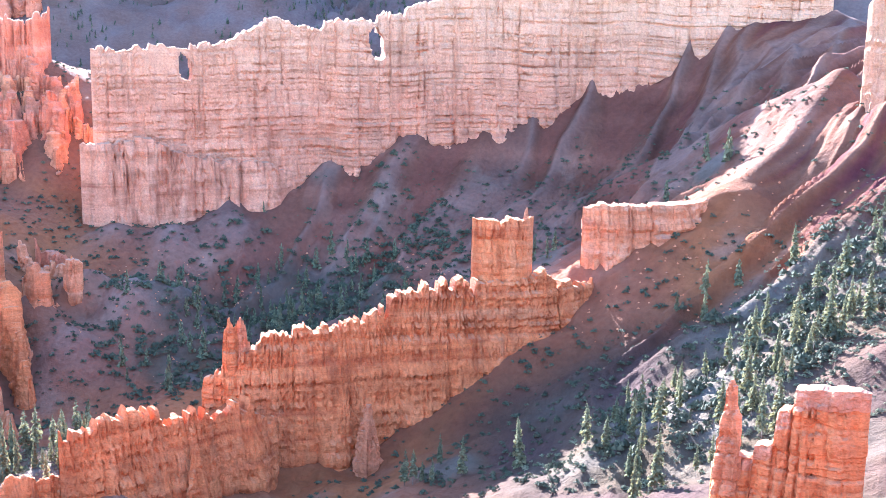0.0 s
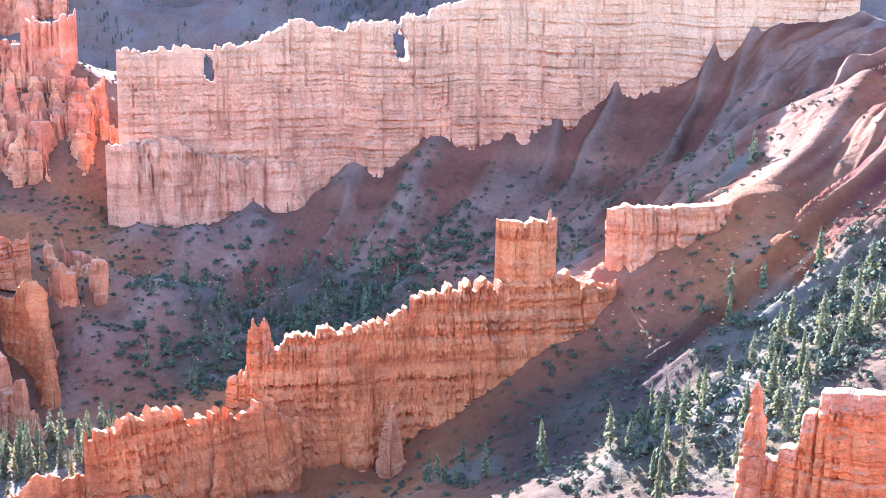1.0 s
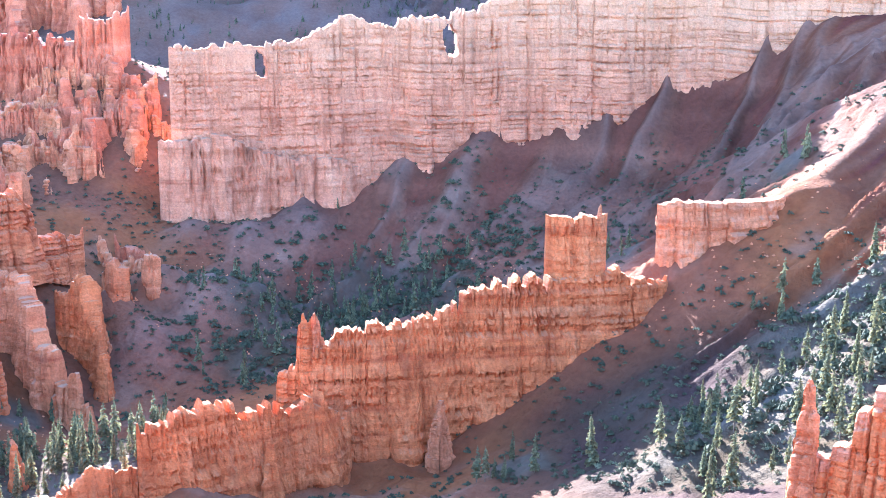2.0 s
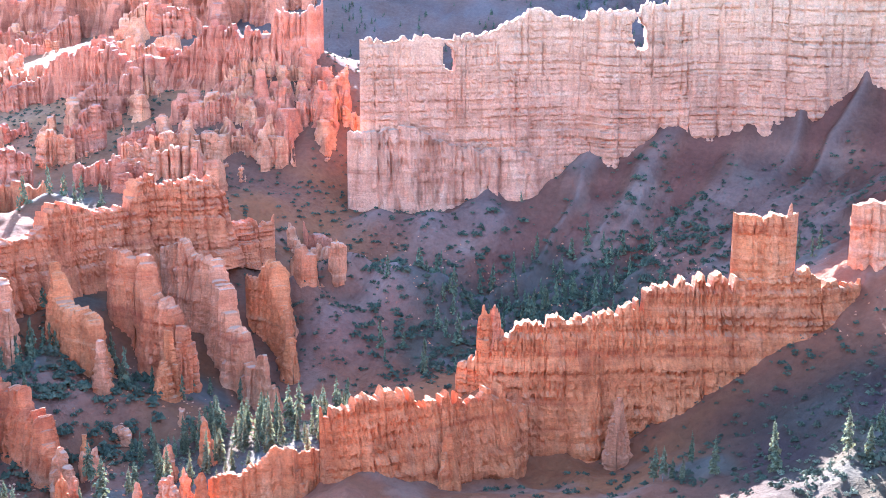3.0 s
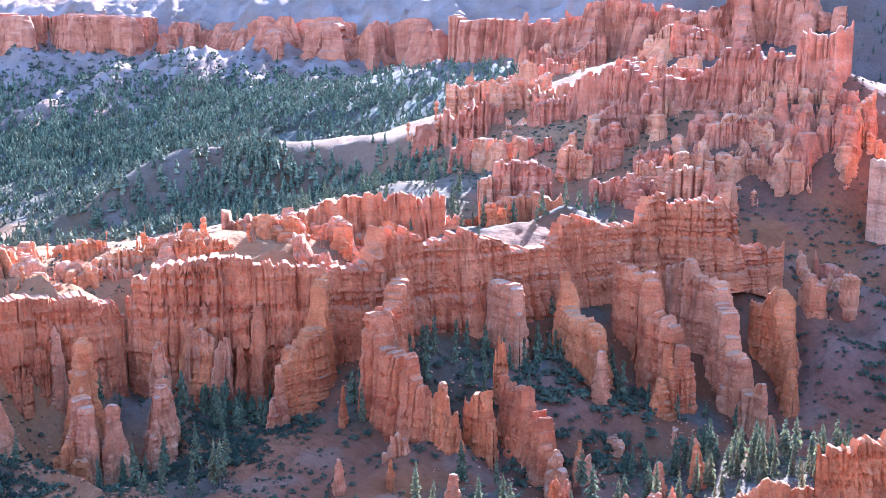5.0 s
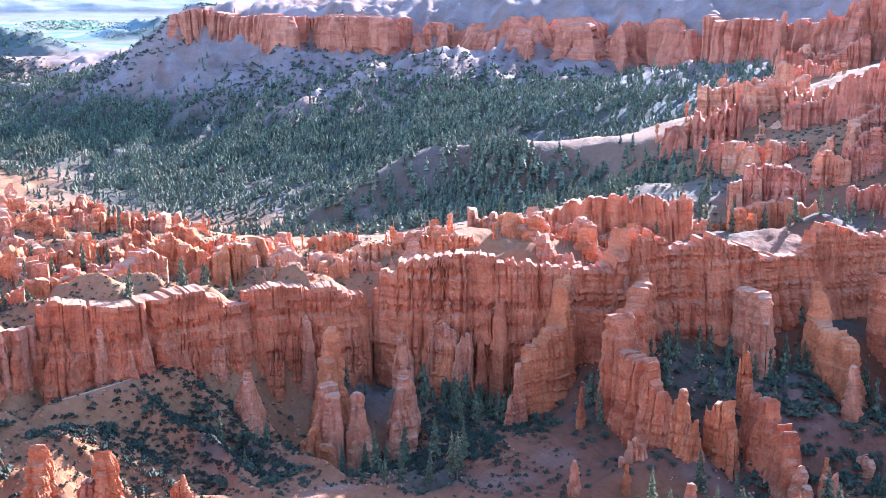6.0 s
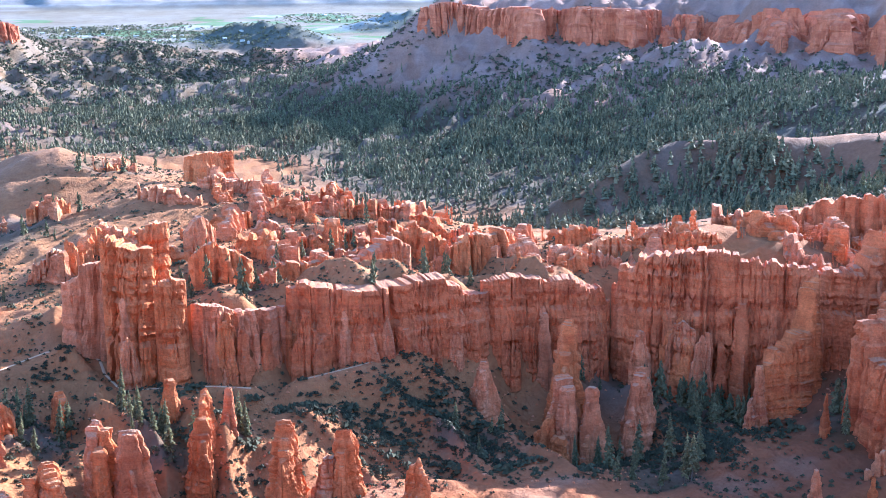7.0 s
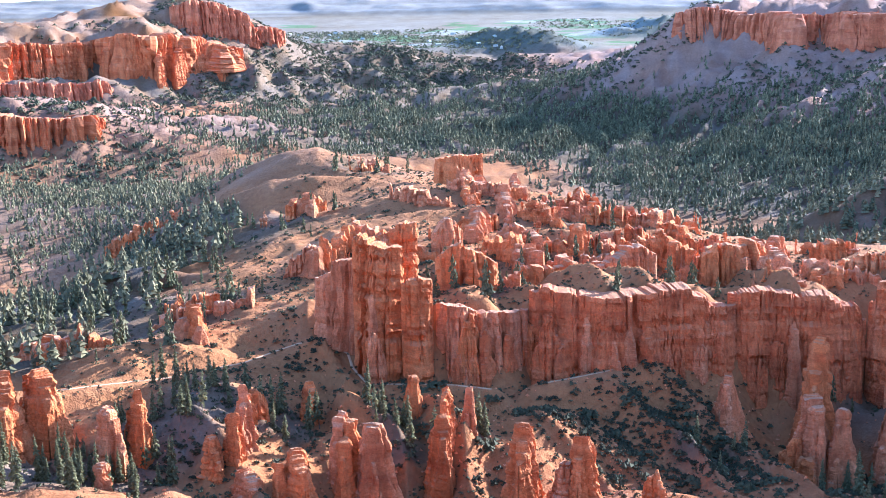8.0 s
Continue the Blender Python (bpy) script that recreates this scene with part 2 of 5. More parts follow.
BUTTE_A = [(-528,185,152.0,134.2), (-528,193,154.7,134.5), (-529,201,152.9,134.1)]
BUTTE_B = [(-492,174,147.8,130.8), (-487,184,146.0,129.8), (-484,200,140.6,128.8)]
BUTTE_C = [(-555,229,142.3,132.7), (-554,236,143.1,132.2), (-551,246,140.9,132.4)]
BUTTE_D = [(-485,208,140.2,127.0), (-482,220,139.2,127.3), (-480,230,138.3,126.9), (-479,240,139.6,127.3)]
BUTTE_E = [(-482,244,135.2,126.5), (-482,255,137.1,125.5), (-485,264,139.6,124.5), (-482,277,140.1,124.6)]
BUTTE_F = [(-472,294,139.5,123.9), (-467,308,140.4,123.5), (-468,318,140.8,123.7), (-467,327,139.8,124.5)]
CASTLE_B = [(-486,119,139.6,122.8), (-477,127,147.7,121.6), (-467,134,151.4,116.2)]
PINK_CLIFF = [(-1792,1056,227.6,189.2), (-1771,1081,236.4,187.1), (-1719,1135,224.9,177.5), (-1635,1211,222.4,173.6), (-1558,1254,223.9,170.6), (-1470,1297,215.0,169.8), (-1394,1321,221.9,172.8), (-1337,1336,225.3,182.1), (-1249,1351,223.8,175.6), (-1144,1363,224.1,168.6), (-1049,1363,233.4,165.6), (-1031,1352,229.2,157.8), (-957,1369,233.3,159.9), (-908,1378,229.1,162.7), (-858,1386,229.1,164.2)]
PINK_CLIFF_B = [(-906,1270,228.8,173.0), (-855,1269,225.1,170.9), (-799,1270,221.6,169.6)]
MID_CLIFF = [(-740,1188,227.2,180.6), (-661,1177,233.9,179.9), (-585,1161,240.2,194.2), (-461,1162,246.0,202.3), (-370,1142,246.2,225.5)]
RED_CLIFF = [(-453,777,183.0,162.6), (-414,777,194.5,168.6), (-366,778,195.8,172.6), (-321,776,216.0,180.4), (-285,780,217.7,189.1), (-278,782,233.0,192.8), (-251,791,233.1,200.5)]
EAST_CLIFF = [(-2150,-35,190.2,117.4), (-2165,17,193.9,119.0), (-2179,70,190.3,117.9), (-2191,125,190.4,122.6), (-2203,181,192.4,124.7), (-2215,206,203.0,118.3), (-2228,279,204.9,114.9), (-2253,313,199.7,137.2), (-2273,351,194.5,148.2), (-2296,396,183.7,150.0), (-2308,445,172.9,150.1)]
EAST_TIER = [(-2085,-38,136.3,102.9), (-2089,55,130.8,96.8), (-2097,116,131.8,100.9), (-2112,189,128.3,104.3)]
EAST_TOP = [(-2418,329,253.2,209.0), (-2412,371,258.9,206.1), (-2414,419,253.9,196.4), (-2421,464,238.3,184.4), (-2433,482,209.8,179.3), (-2447,558,199.2,174.8)]
EAST_LOW = [(-1450,-30,134.2,100.9), (-1459,41,132.0,94.1), (-1464,78,130.7,96.1), (-1475,121,126.5,100.5)]
MESA = [(-726,258,153.3,136.2), (-716,266,156.4,131.5), (-708,283,156.0,138.7)]
LOWRED = [(-438,466,142.0,125.9), (-404,483,143.9,123.3), (-373,520,145.5,129.0)]
LOWRED_B = [(-381,563,133.9,121.1), (-371,594,135.2,123.6), (-349,607,135.1,126.8)]

SPOTS_A = [(-106,417,86), (-138,397,87), (-121,526,73), (-172,575,82), (-99,632,76), (-56,648,82), (-26,669,100), (39,739,135), (64,637,124), (103,713,150), (134,748,180), (92,780,191), (129,545,167), (103,469,145), (127,483,156), (161,505,181), (150,414,167), (121,413,142), (79,453,131), (45,428,112), (57,366,117), (20,390,96), (88,390,125), (159,620,193), (194,652,220), (187,528,191), (67,323,113), (87,287,129)]
SPOTS_B = [(128,347,150), (-15,400,85), (106,281,144), (-281,1269,218), (-112,1295,227), (70,1498,306), (-153,580,95), (-175,636,107), (-148,446,76), (-147,383,81), (-215,429,84), (-235,419,88), (-260,439,99), (-299,413,105), (-251,361,89), (-294,330,85), (-331,331,83), (-339,304,83), (-305,285,81), (-366,318,86), (-252,311,81), (-193,663,113), (-234,639,132), (-231,724,161), (-394,377,141), (-372,391,132), (-359,410,131), (-408,361,132)]
SPOTS_C = [(-339,543,131), (-341,679,141), (-455,776,163), (-396,786,165), (-286,726,164), (-330,891,193), (-471,1049,211), (-539,959,183), (-532,787,165), (-524,732,143), (-614,738,137), (-676,681,135), (-715,670,103), (-526,603,119), (-460,605,135), (-614,588,95), (-873,963,133), (-869,1098,160), (-1148,1115,136), (-1298,1174,179), (-1234,1310,191), (-348,207,86), (-350,242,92), (-407,215,100), (-425,244,103), (-385,181,100), (-434,181,109), (-392,136,100)]
SPOTS_D = [(-308,300,86), (-317,268,82), (-441,276,129), (-459,245,132), (-470,211,133), (-424,318,131), (-594,238,131), (-588,299,130), (-591,356,123), (-529,360,122), (-571,405,103), (-743,592,73), (-805,593,45), (-764,645,115), (-749,692,132), (-687,727,136), (-625,755,140), (-703,609,87), (-664,644,91), (-615,671,96), (-566,687,107), (-839,741,93), (-787,783,98), (-730,823,102), (-912,700,57), (-809,715,79), (-1108,772,62), (-1477,841,56)]
SPOTS_E = [(-1818,834,71), (-1647,1044,140), (-1388,1066,126), (-1102,1018,123), (-1933,1050,138), (-1908,1095,186), (-496,66,112), (-489,37,112), (-490,101,114), (-452,110,105), (-444,73,109), (-402,47,107), (-380,17,104), (-391,123,100), (-372,147,99), (-560,9,106), (-470,14,109), (-375,-2,109), (-591,106,122), (-613,90,116), (-546,124,119), (-647,65,106), (-715,192,132), (-744,157,133), (-795,199,156), (-862,178,139), (-792,111,119), (-686,219,144)]
SPOTS_F = [(-626,265,139), (-602,216,134), (-559,268,135), (-557,316,134), (-534,352,126), (-845,88,96), (-899,34,79), (-750,10,78), (-1096,92,88), (-1384,211,89), (-1299,54,67), (-1641,444,80), (-1673,665,66), (-1714,821,63), (-1720,1021,116), (-2231,295,84), (-2427,601,103), (-2492,585,171), (-2701,737,149), (-2713,873,147), (-2671,994,125), (-2577,1094,110), (-2390,1144,97), (-2042,1058,132), (-2209,642,71), (-2457,851,92), (-2390,537,129), (-2479,85,219)]

# discs as (x, y, radius[, count]); rocks as (x, y, top, foot, radius)
FOREST = [(-600,20,45), (-640,25,50), (-530,12,32), (-700,60,50), (-740,100,36), (-743,592,110), (-1108,772,230), (-1477,841,280), (-1818,834,300), (-1789,641,300), (-2085,702,280), (-1169,940,150), (-1042,1008,150), (-718,622,40), (-641,680,34), (-675,654,34), (-1099,1021,200), (-997,1053,180), (-767,923,120), (-681,655,50), (-579,663,36), (-785,1098,110), (-1641,444,260), (-1766,702,260), (-1357,848,240), (-1118,842,200)]
SCRUB_HILLS = [(-2235,449,110), (-2318,446,100), (-2157,315,80), (-2475,795,260), (-2378,589,260), (-2462,980,200), (-2132,281,200), (-1379,58,120), (-1699,47,200), (-2445,885,260), (-1947,1024,160), (-1467,1127,180), (-1100,1162,150)]
GROVES = [(-125,585,18,10), (-79,648,22,12), (-105,615,24,14), (-50,640,22,10), (-460,610,40,14), (-500,640,40,12), (-430,640,30,10), (-560,620,40,12), (-385,545,30,16), (-420,520,30,14), (-450,580,40,18), (-345,590,26,10), (65,359,26,22), (129,405,34,24), (95,378,22,12), (3,392,10,6), (-67,637,26,16), (-115,548,20,12), (-95,603,24,10), (-139,401,18,14), (124,567,7,3), (46,558,10,4), (-103,704,1,1), (-52,740,1,1), (97,552,6,2), (-40,599,10,5), (-166,397,24,34), (-186,354,12,6), (-226,328,14,9), (-281,389,14,8), (-247,394,8,4), (-291,413,10,8), (-279,433,10,5), (-272,484,12,5), (-338,369,10,9), (-307,275,12,5), (-275,408,10,7), (-264,438,9,6), (-232,452,9,6), (-205,469,10,7), (-299,360,10,7), (-146,428,16,14), (-168,407,12,10), (-190,404,10,8), (-374,320,16,16), (-344,335,14,14), (-335,352,8,8), (137,402,26,14), (78,341,18,12), (-331,271,7,5), (-344,346,13,16), (-352,327,9,8)]
GROVES_B = [(-314,279,9,6), (-435,231,3,2), (-450,271,10,6), (-485,188,14,12), (-581,292,20,7), (-417,49,18,14), (-391,124,9,5), (-387,151,4,3), (-416,88,10,5), (-390,1,14,9), (-557,55,36,20), (-677,132,30,20), (-483,191,12,8), (-505,242,14,6), (-560,23,46,36), (-430,95,4,2), (-768,226,20,8), (-640,11,50,30), (-639,39,40,24), (-392,3,20,14), (-395,18,16,10), (-399,24,16,12), (-424,74,14,9), (-436,62,14,8), (-363,230,10,4), (-405,127,8,6)]
HOODOO_FIELDS = [(-302,676,56,22), (-280,712,44,16), (-380,715,46,16), (-377,637,40,12), (-450,686,36,10), (-391,777,40,10), (-277,750,44,14), (-245,725,34,12), (-418,931,80,14), (-541,1015,90,16), (-677,1086,80,10), (-401,446,36,14), (-382,478,26,10), (-388,540,30,8), (-528,766,45,12), (-487,781,40,10), (-617,970,60,10), (-400,414,18,8), (-419,371,20,8), (-363,426,16,6), (-516,205,36,14), (-514,246,36,16), (-504,286,40,18), (-487,315,30,12), (-589,250,30,10), (-587,302,36,12), (-561,328,30,10)]
HOODOO_FIELDS_B = [(-572,182,24,9), (-573,142,18,6), (-795,89,24,6), (-684,150,16,5), (-769,222,14,4), (-510,69,8,3), (-535,75,14,6), (-520,21,8,3), (-719,36,16,4), (-293,701,46,16), (-253,738,30,8), (-303,631,30,8), (-407,858,50,8), (-316,843,40,6), (-196,609,8,3), (-437,317,22,7), (-430,340,22,7), (-508,319,26,8), (-485,354,26,8), (-502,269,18,6), (-668,269,18,7), (-647,240,20,6), (-642,279,20,7), (-622,298,20,7)]
TOWERS = [(63.8,258.2,168.1,147.6,2.3), (-76.7,433.3,131.0,111.3,2.3), (-72.9,434.9,130.7,110.9,2.3), (-25.9,429.2,100.8,72.3,4.1), (-81.1,389.7,99.4,77.3,4.1), (32.2,471.9,169.6,134.0,1.8), (-193.7,567.9,119.0,83.2,8.5), (-189.1,611.4,113.9,94.7,6.0), (-188.8,527.2,94.8,68.7,6.6), (-266.8,339.8,93.7,74.0,5.3), (-255.8,394.3,117.8,96.8,2.4), (-214.3,413.8,85.1,69.7,4.8), (-206.5,377.1,86.2,72.4,4.5), (-134.9,372.3,93.2,78.7,8.4), (-344.7,297.0,112.1,73.1,6.9), (-363.2,313.8,120.2,97.9,3.4), (-362.5,332.6,121.4,85.4,6.3), (-354.7,338.1,115.4,82.7,5.1)]
TOWERS_B = [(-386.9,252.5,115.7,89.7,6.1), (-380.0,290.0,123.4,76.1,6.8), (-356.7,271.1,108.3,71.0,7.4), (-349.2,277.4,107.6,79.0,6.3), (-355.0,263.3,94.6,74.4,6.2), (-350.8,303.7,109.8,72.9,7.2), (-361.6,333.6,118.6,82.7,7.0), (-442.3,196.4,123.7,102.5,5.0), (-438.0,210.6,120.2,101.2,6.4), (-442.8,131.7,124.5,104.7,3.0), (-438.8,168.4,128.7,99.1,4.9)]
SPIRES = [(-418.0,-3.5,130.2,104.9,5.9), (-424.0,5.6,128.4,103.5,7.0), (-401.0,28.0,117.7,94.3,5.7), (-406.3,37.0,122.8,97.0,4.8), (-390.4,66.2,116.1,96.4,5.6), (-395.6,71.3,120.7,101.8,3.8), (-387.5,59.1,110.2,98.5,4.6), (-374.5,101.5,114.6,86.9,7.3), (-368.7,107.5,113.7,86.3,6.3), (-371.2,132.0,113.9,81.3,4.6), (-378.0,136.8,120.7,106.6,3.8), (-380.9,146.2,114.6,100.3,2.9), (-344.6,150.5,113.9,90.8,5.7), (-333.0,165.9,111.9,92.9,5.3), (-333.5,160.2,105.0,93.6,4.4), (-316.9,183.2,106.5,94.6,4.8), (-367.2,80.6,106.5,93.1,5.3), (-368.1,66.2,106.4,93.2,7.9), (-408.3,134.8,112.0,105.6,3.0), (-417.7,78.7,116.2,105.8,5.0)]
SPIRES_B = [(-383.3,22.4,105.5,94.2,4.5), (-519.8,14.3,115.9,103.8,7.4), (-428.1,101.7,110.3,101.5,4.1), (-376.7,100.8,115.1,92.2,5.5), (-365.0,81.7,109.9,97.2,5.3), (-364.1,76.3,106.0,97.0,3.5), (-293.0,367.5,130.8,87.1,6.6)]
MOUNDS = [(-148, 577, 15, 9), (-127, 586, 17, 10), (-168, 534, 18, 9), (-174, 595, 14, 7), (-191, 558, 12, 5), (-116, 680, 14, 6), (-150, 663, 14, 6), (-179, 656, 13, 6)]
CRESTS = [[(-480,17,112),(-489,37,114),(-496,60,112),(-498,83,108),(-492,101,113)],
          [(-638,51,117),(-636,68,119),(-624,86,116),(-600,108,120),(-577,125,120)],
          [(-792,111,111),(-769,133,132),(-753,159,142),(-737,184,146),(-735,212,144),(-729,232,140)],
          [(-854,165,140),(-830,184,151),(-805,202,156),(-780,218,149)],
          [(-759,628,111),(-759,658,123),(-752,682,130),(-723,706,133),(-687,727,135),(-654,743,137),(-625,755,139),(-596,759,142)],
          [(-370,148,98),(-376,163,104),(-387,177,106),(-397,190,105)],
          [(-378,76,102),(-389,94,105),(-401,105,107),(-423,122,107)],
          [(-262,308,81),(-263,334,84),(-262,354,86)],
          [(-360,541,126),(-344,551,130),(-331,571,140)],
          [(127,517,176),(148,535,189),(167,555,207),(181,572,219)],
          [(10,392,92),(24,397,96),(36,403,100),(46,409,105),(64,413,114),(83,417,124),(96,424,130)]]
THICKETS = [(-373,233,13), (-350,236,12), (-369,266,12), (-406,232,12), (-320,284,11), (-312,302,11), (-345,286,10), (-380,201,9), (-396,253,10), (-338,314,10), (-389,222,14), (-376,198,10), (-467,109,7), (-395,46,10), (-363,147,8), (-321,301,14), (-318,330,12), (-346,306,12), (-395,215,16), (-385,240,16), (-360,250,14), (-400,190,14), (-375,180,12), (-355,215,14), (-340,265,14), (-330,300,16), (-400,245,12)]
TRAIL = [(-455, 13, 113), (-459, 32, 112), (-465, 53, 110), (-469, 69, 110), (-474, 86, 110), (-482, 101, 111), (-483, 111, 113), (-477, 121, 113), (-467, 127, 111), (-457, 126, 108), (-442, 128, 105), (-437, 142, 105), (-429, 158, 105), (-421, 171, 104)]
TRAIL_B = [(-417, 190, 105), (-417, 208, 106), (-417, 222, 107), (-415, 236, 109)]

# ---- ground ----


def along(points, step):
    p = np.array(points, float)
    s = np.concatenate([[0], np.cumsum(np.hypot(*np.diff(p[:, :2], axis=0).T))])
    n = max(2, int(round(s[-1] / step)) + 1)
    q = np.linspace(0, s[-1], n)
    return q, np.stack([np.interp(q, s, p[:, k]) for k in range(p.shape[1])], 1)


def scalloped(points, depth, wave, rise, seed):
    """A far cliff line that runs in and out in noses and alcoves."""
    s, p = along(points, wave / 5)
    d = np.hypot(p[:, 0], p[:, 1])
    f = 1 + depth * (np.abs(vn(s / wave, seed, 1)) * 2 - 0.5) / d
    return [(x * k, y * k, top + rise * h, foot + 0.04 * depth * (1 - k)) for (x, y, top, foot), k, h in zip(p, f, vn(s / (0.7 * wave), seed, 5))]


PINK_NOSE = scalloped(PINK_CLIFF[:6], 50, 80, 6, 3.3)
PINK_BROW = [(x, y, top) for x, y, top, foot in PINK_CLIFF[5:]]         # soft slopes over the cliffs
PINK_CLIFF = scalloped([(x, y, foot + 0.6 * (top - foot), foot - 4) for x, y, top, foot in PINK_CLIFF[5:]], 95, 85, 12, 3.3)
EAST_CLIFF = scalloped(EAST_CLIFF, 60, 70, 5, 5.3)
EAST_LOW = scalloped(EAST_LOW, 30, 50, 3, 7.3)
ALL_WALLS = [FIN_LOW, FIN_MAIN, FIN_BLOCK, WINDOWS, BENCH, CORNER, NEAR_TOWER, TEETH, RIDGE, F1, F2, F3, F4, F5, F6, F7, F8, F9, F10, F11,
             AMPHI, AMPHI_R, PALE, CASTLE, CASTLE_B, BUTTE_A, BUTTE_B, BUTTE_C, BUTTE_D, BUTTE_E, BUTTE_F, PINK_NOSE, PINK_CLIFF, PINK_CLIFF_B, MID_CLIFF, RED_CLIFF, EAST_CLIFF, EAST_TIER, EAST_TOP, EAST_LOW, MESA, LOWRED, LOWRED_B]
knots = [s for part_of in (SPOTS_A, SPOTS_B, SPOTS_C, SPOTS_D, SPOTS_E, SPOTS_F) for s in part_of]
for w in ALL_WALLS:
    length = sum(math.dist(a[:2], b[:2]) for a, b in zip(w, w[1:]))
    for x, y, top, foot in along(w, max(8, length / (50 if w is PINK_CLIFF else 34 if w in (EAST_CLIFF, EAST_LOW) else 12)))[1]:
        if w in (AMPHI, AMPHI_R, PALE):        # walls that hold up a level bench behind them
            d = math.hypot(x, y)
            knots.append((x * (1 - 10 / d), y * (1 - 10 / d), foot))
            knots.append((x * (1 + 5 / d), y * (1 + 5 / d), top - 2.5))
            knots.append((x * (1 + 14 / d), y * (1 + 14 / d), top - 2))
        elif w in (PINK_NOSE, PINK_CLIFF, EAST_CLIFF, EAST_TIER, EAST_TOP, EAST_LOW):
            d = math.hypot(x, y)
            knots.append((x * (1 - 20 / d), y * (1 - 20 / d), foot))
            knots.append((x * (1 + 22 / d), y * (1 + 22 / d), top - 1))
        else:
            knots.append((x, y, foot))
# brow steepened to keep its slopes shaded; the upper rise is unseen
for x, y, top in PINK_BROW:
    knots.append((1.045 * x, 1.045 * y, top + 2))
    knots.append((1.11 * x, 1.11 * y, top + 34))
for x, y, top, foot, radius in TOWERS + TOWERS_B + SPIRES + SPIRES_B:
    knots.append((x, y, foot + 1))
for deg in range(-60, 140, 10):            # the slope under the rim, and the far edge of the land
    a = radians(deg)
    knots.append((-200 * math.sin(a), 200 * math.cos(a), 128))
    if deg < 30:                           # high plateau slope behind the window wall, raised out of view to stay shaded
        for d, z in ((1040, 150), (1280, 290), (1600, 420), (2600, 560)):
            knots.append((-d * math.sin(a), d * math.cos(a), z))
    knots.append((-4800 * math.sin(a), 4800 * math.cos(a), 560 if deg < 30 else 290 if deg < 45 else 180))
    if deg > 60:
        knots.append((-3400 * math.sin(a), 3400 * math.cos(a), 60))
for deg in range(150, 300, 25):            # the plateau behind the rim
    a = radians(deg)
    for d in (300, 600, 2500, 4800):
        knots.append((-d * math.sin(a), d * math.cos(a), 248.4 + 0.004 * d))
knots = np.array(knots)
_k, _i = np.unique(np.round(knots[:, :2]), axis=0, return_index=True)
knots = knots[_i]
_d = np.hypot(knots[:, None, 0] - knots[None, :, 0], knots[:, None, 1] - knots[None, :, 1])
_n = len(knots)
_A = np.zeros((_n + 1, _n + 1))
_A[:_n, :_n], _A[:_n, _n], _A[_n, :_n] = -_d + 3.0 * np.eye(_n), 1, 1
_w = np.linalg.solve(_A, np.concatenate([knots[:, 2], [0]]))


def land(x, y):
    """Smooth height of the land between the feet of the walls and the spot heights."""
    x, y = np.asarray(x, float).ravel(), np.asarray(y, float).ravel()
    out = np.empty(len(x))
    for i in range(0, len(x), 20000):
        j = slice(i, i + 20000)
        out[j] = -np.hypot(x[j, None] - knots[None, :, 0], y[j, None] - knots[None, :, 1]) @ _w[:-1] + _w[-1]
    return out


def bearing(x, y):
    """Degrees to the left of the first view."""
    return np.degrees(np.arctan2(-x, y)) % 360


# hills on the plain as (x, y, radius, height)
PLAIN_HILLS = [(-2900, 1270, 130, 34), (-2777, 1291, 80, 16), (-3000, 1235, 90, 16), (-3118, 1774, 140, 34), (-3229, 1979, 160, 30)]
TOWN = [(-3562, 904, 154), (-3577, 1011, 132), (-3315, 1034, 176), (-3097, 1058, 154), (-2951, 1083, 154), (-3187, 1236, 154), (-3658, 860, 110), (-3611, 1768, 154), (-2872, 1159, 88), (-3492, 1159, 176)]


def crest_line(points, x, y):
    """Height of the crest at its nearest point, and the distance to it."""
    best, high = np.full(len(x), 1e9), np.zeros(len(x))
    for (ax, ay, az), (bx, by, bz) in zip(points, points[1:]):
        ux, uy = bx - ax, by - ay
        t = np.clip(((x - ax) * ux + (y - ay) * uy) / (ux * ux + uy * uy), 0, 1)
        d = np.hypot(x - ax - t * ux, y - ay - t * uy)
        closer = d < best
        best, high = np.where(closer, d, best), np.where(closer, az + t * (bz - az), high)
    return high, best


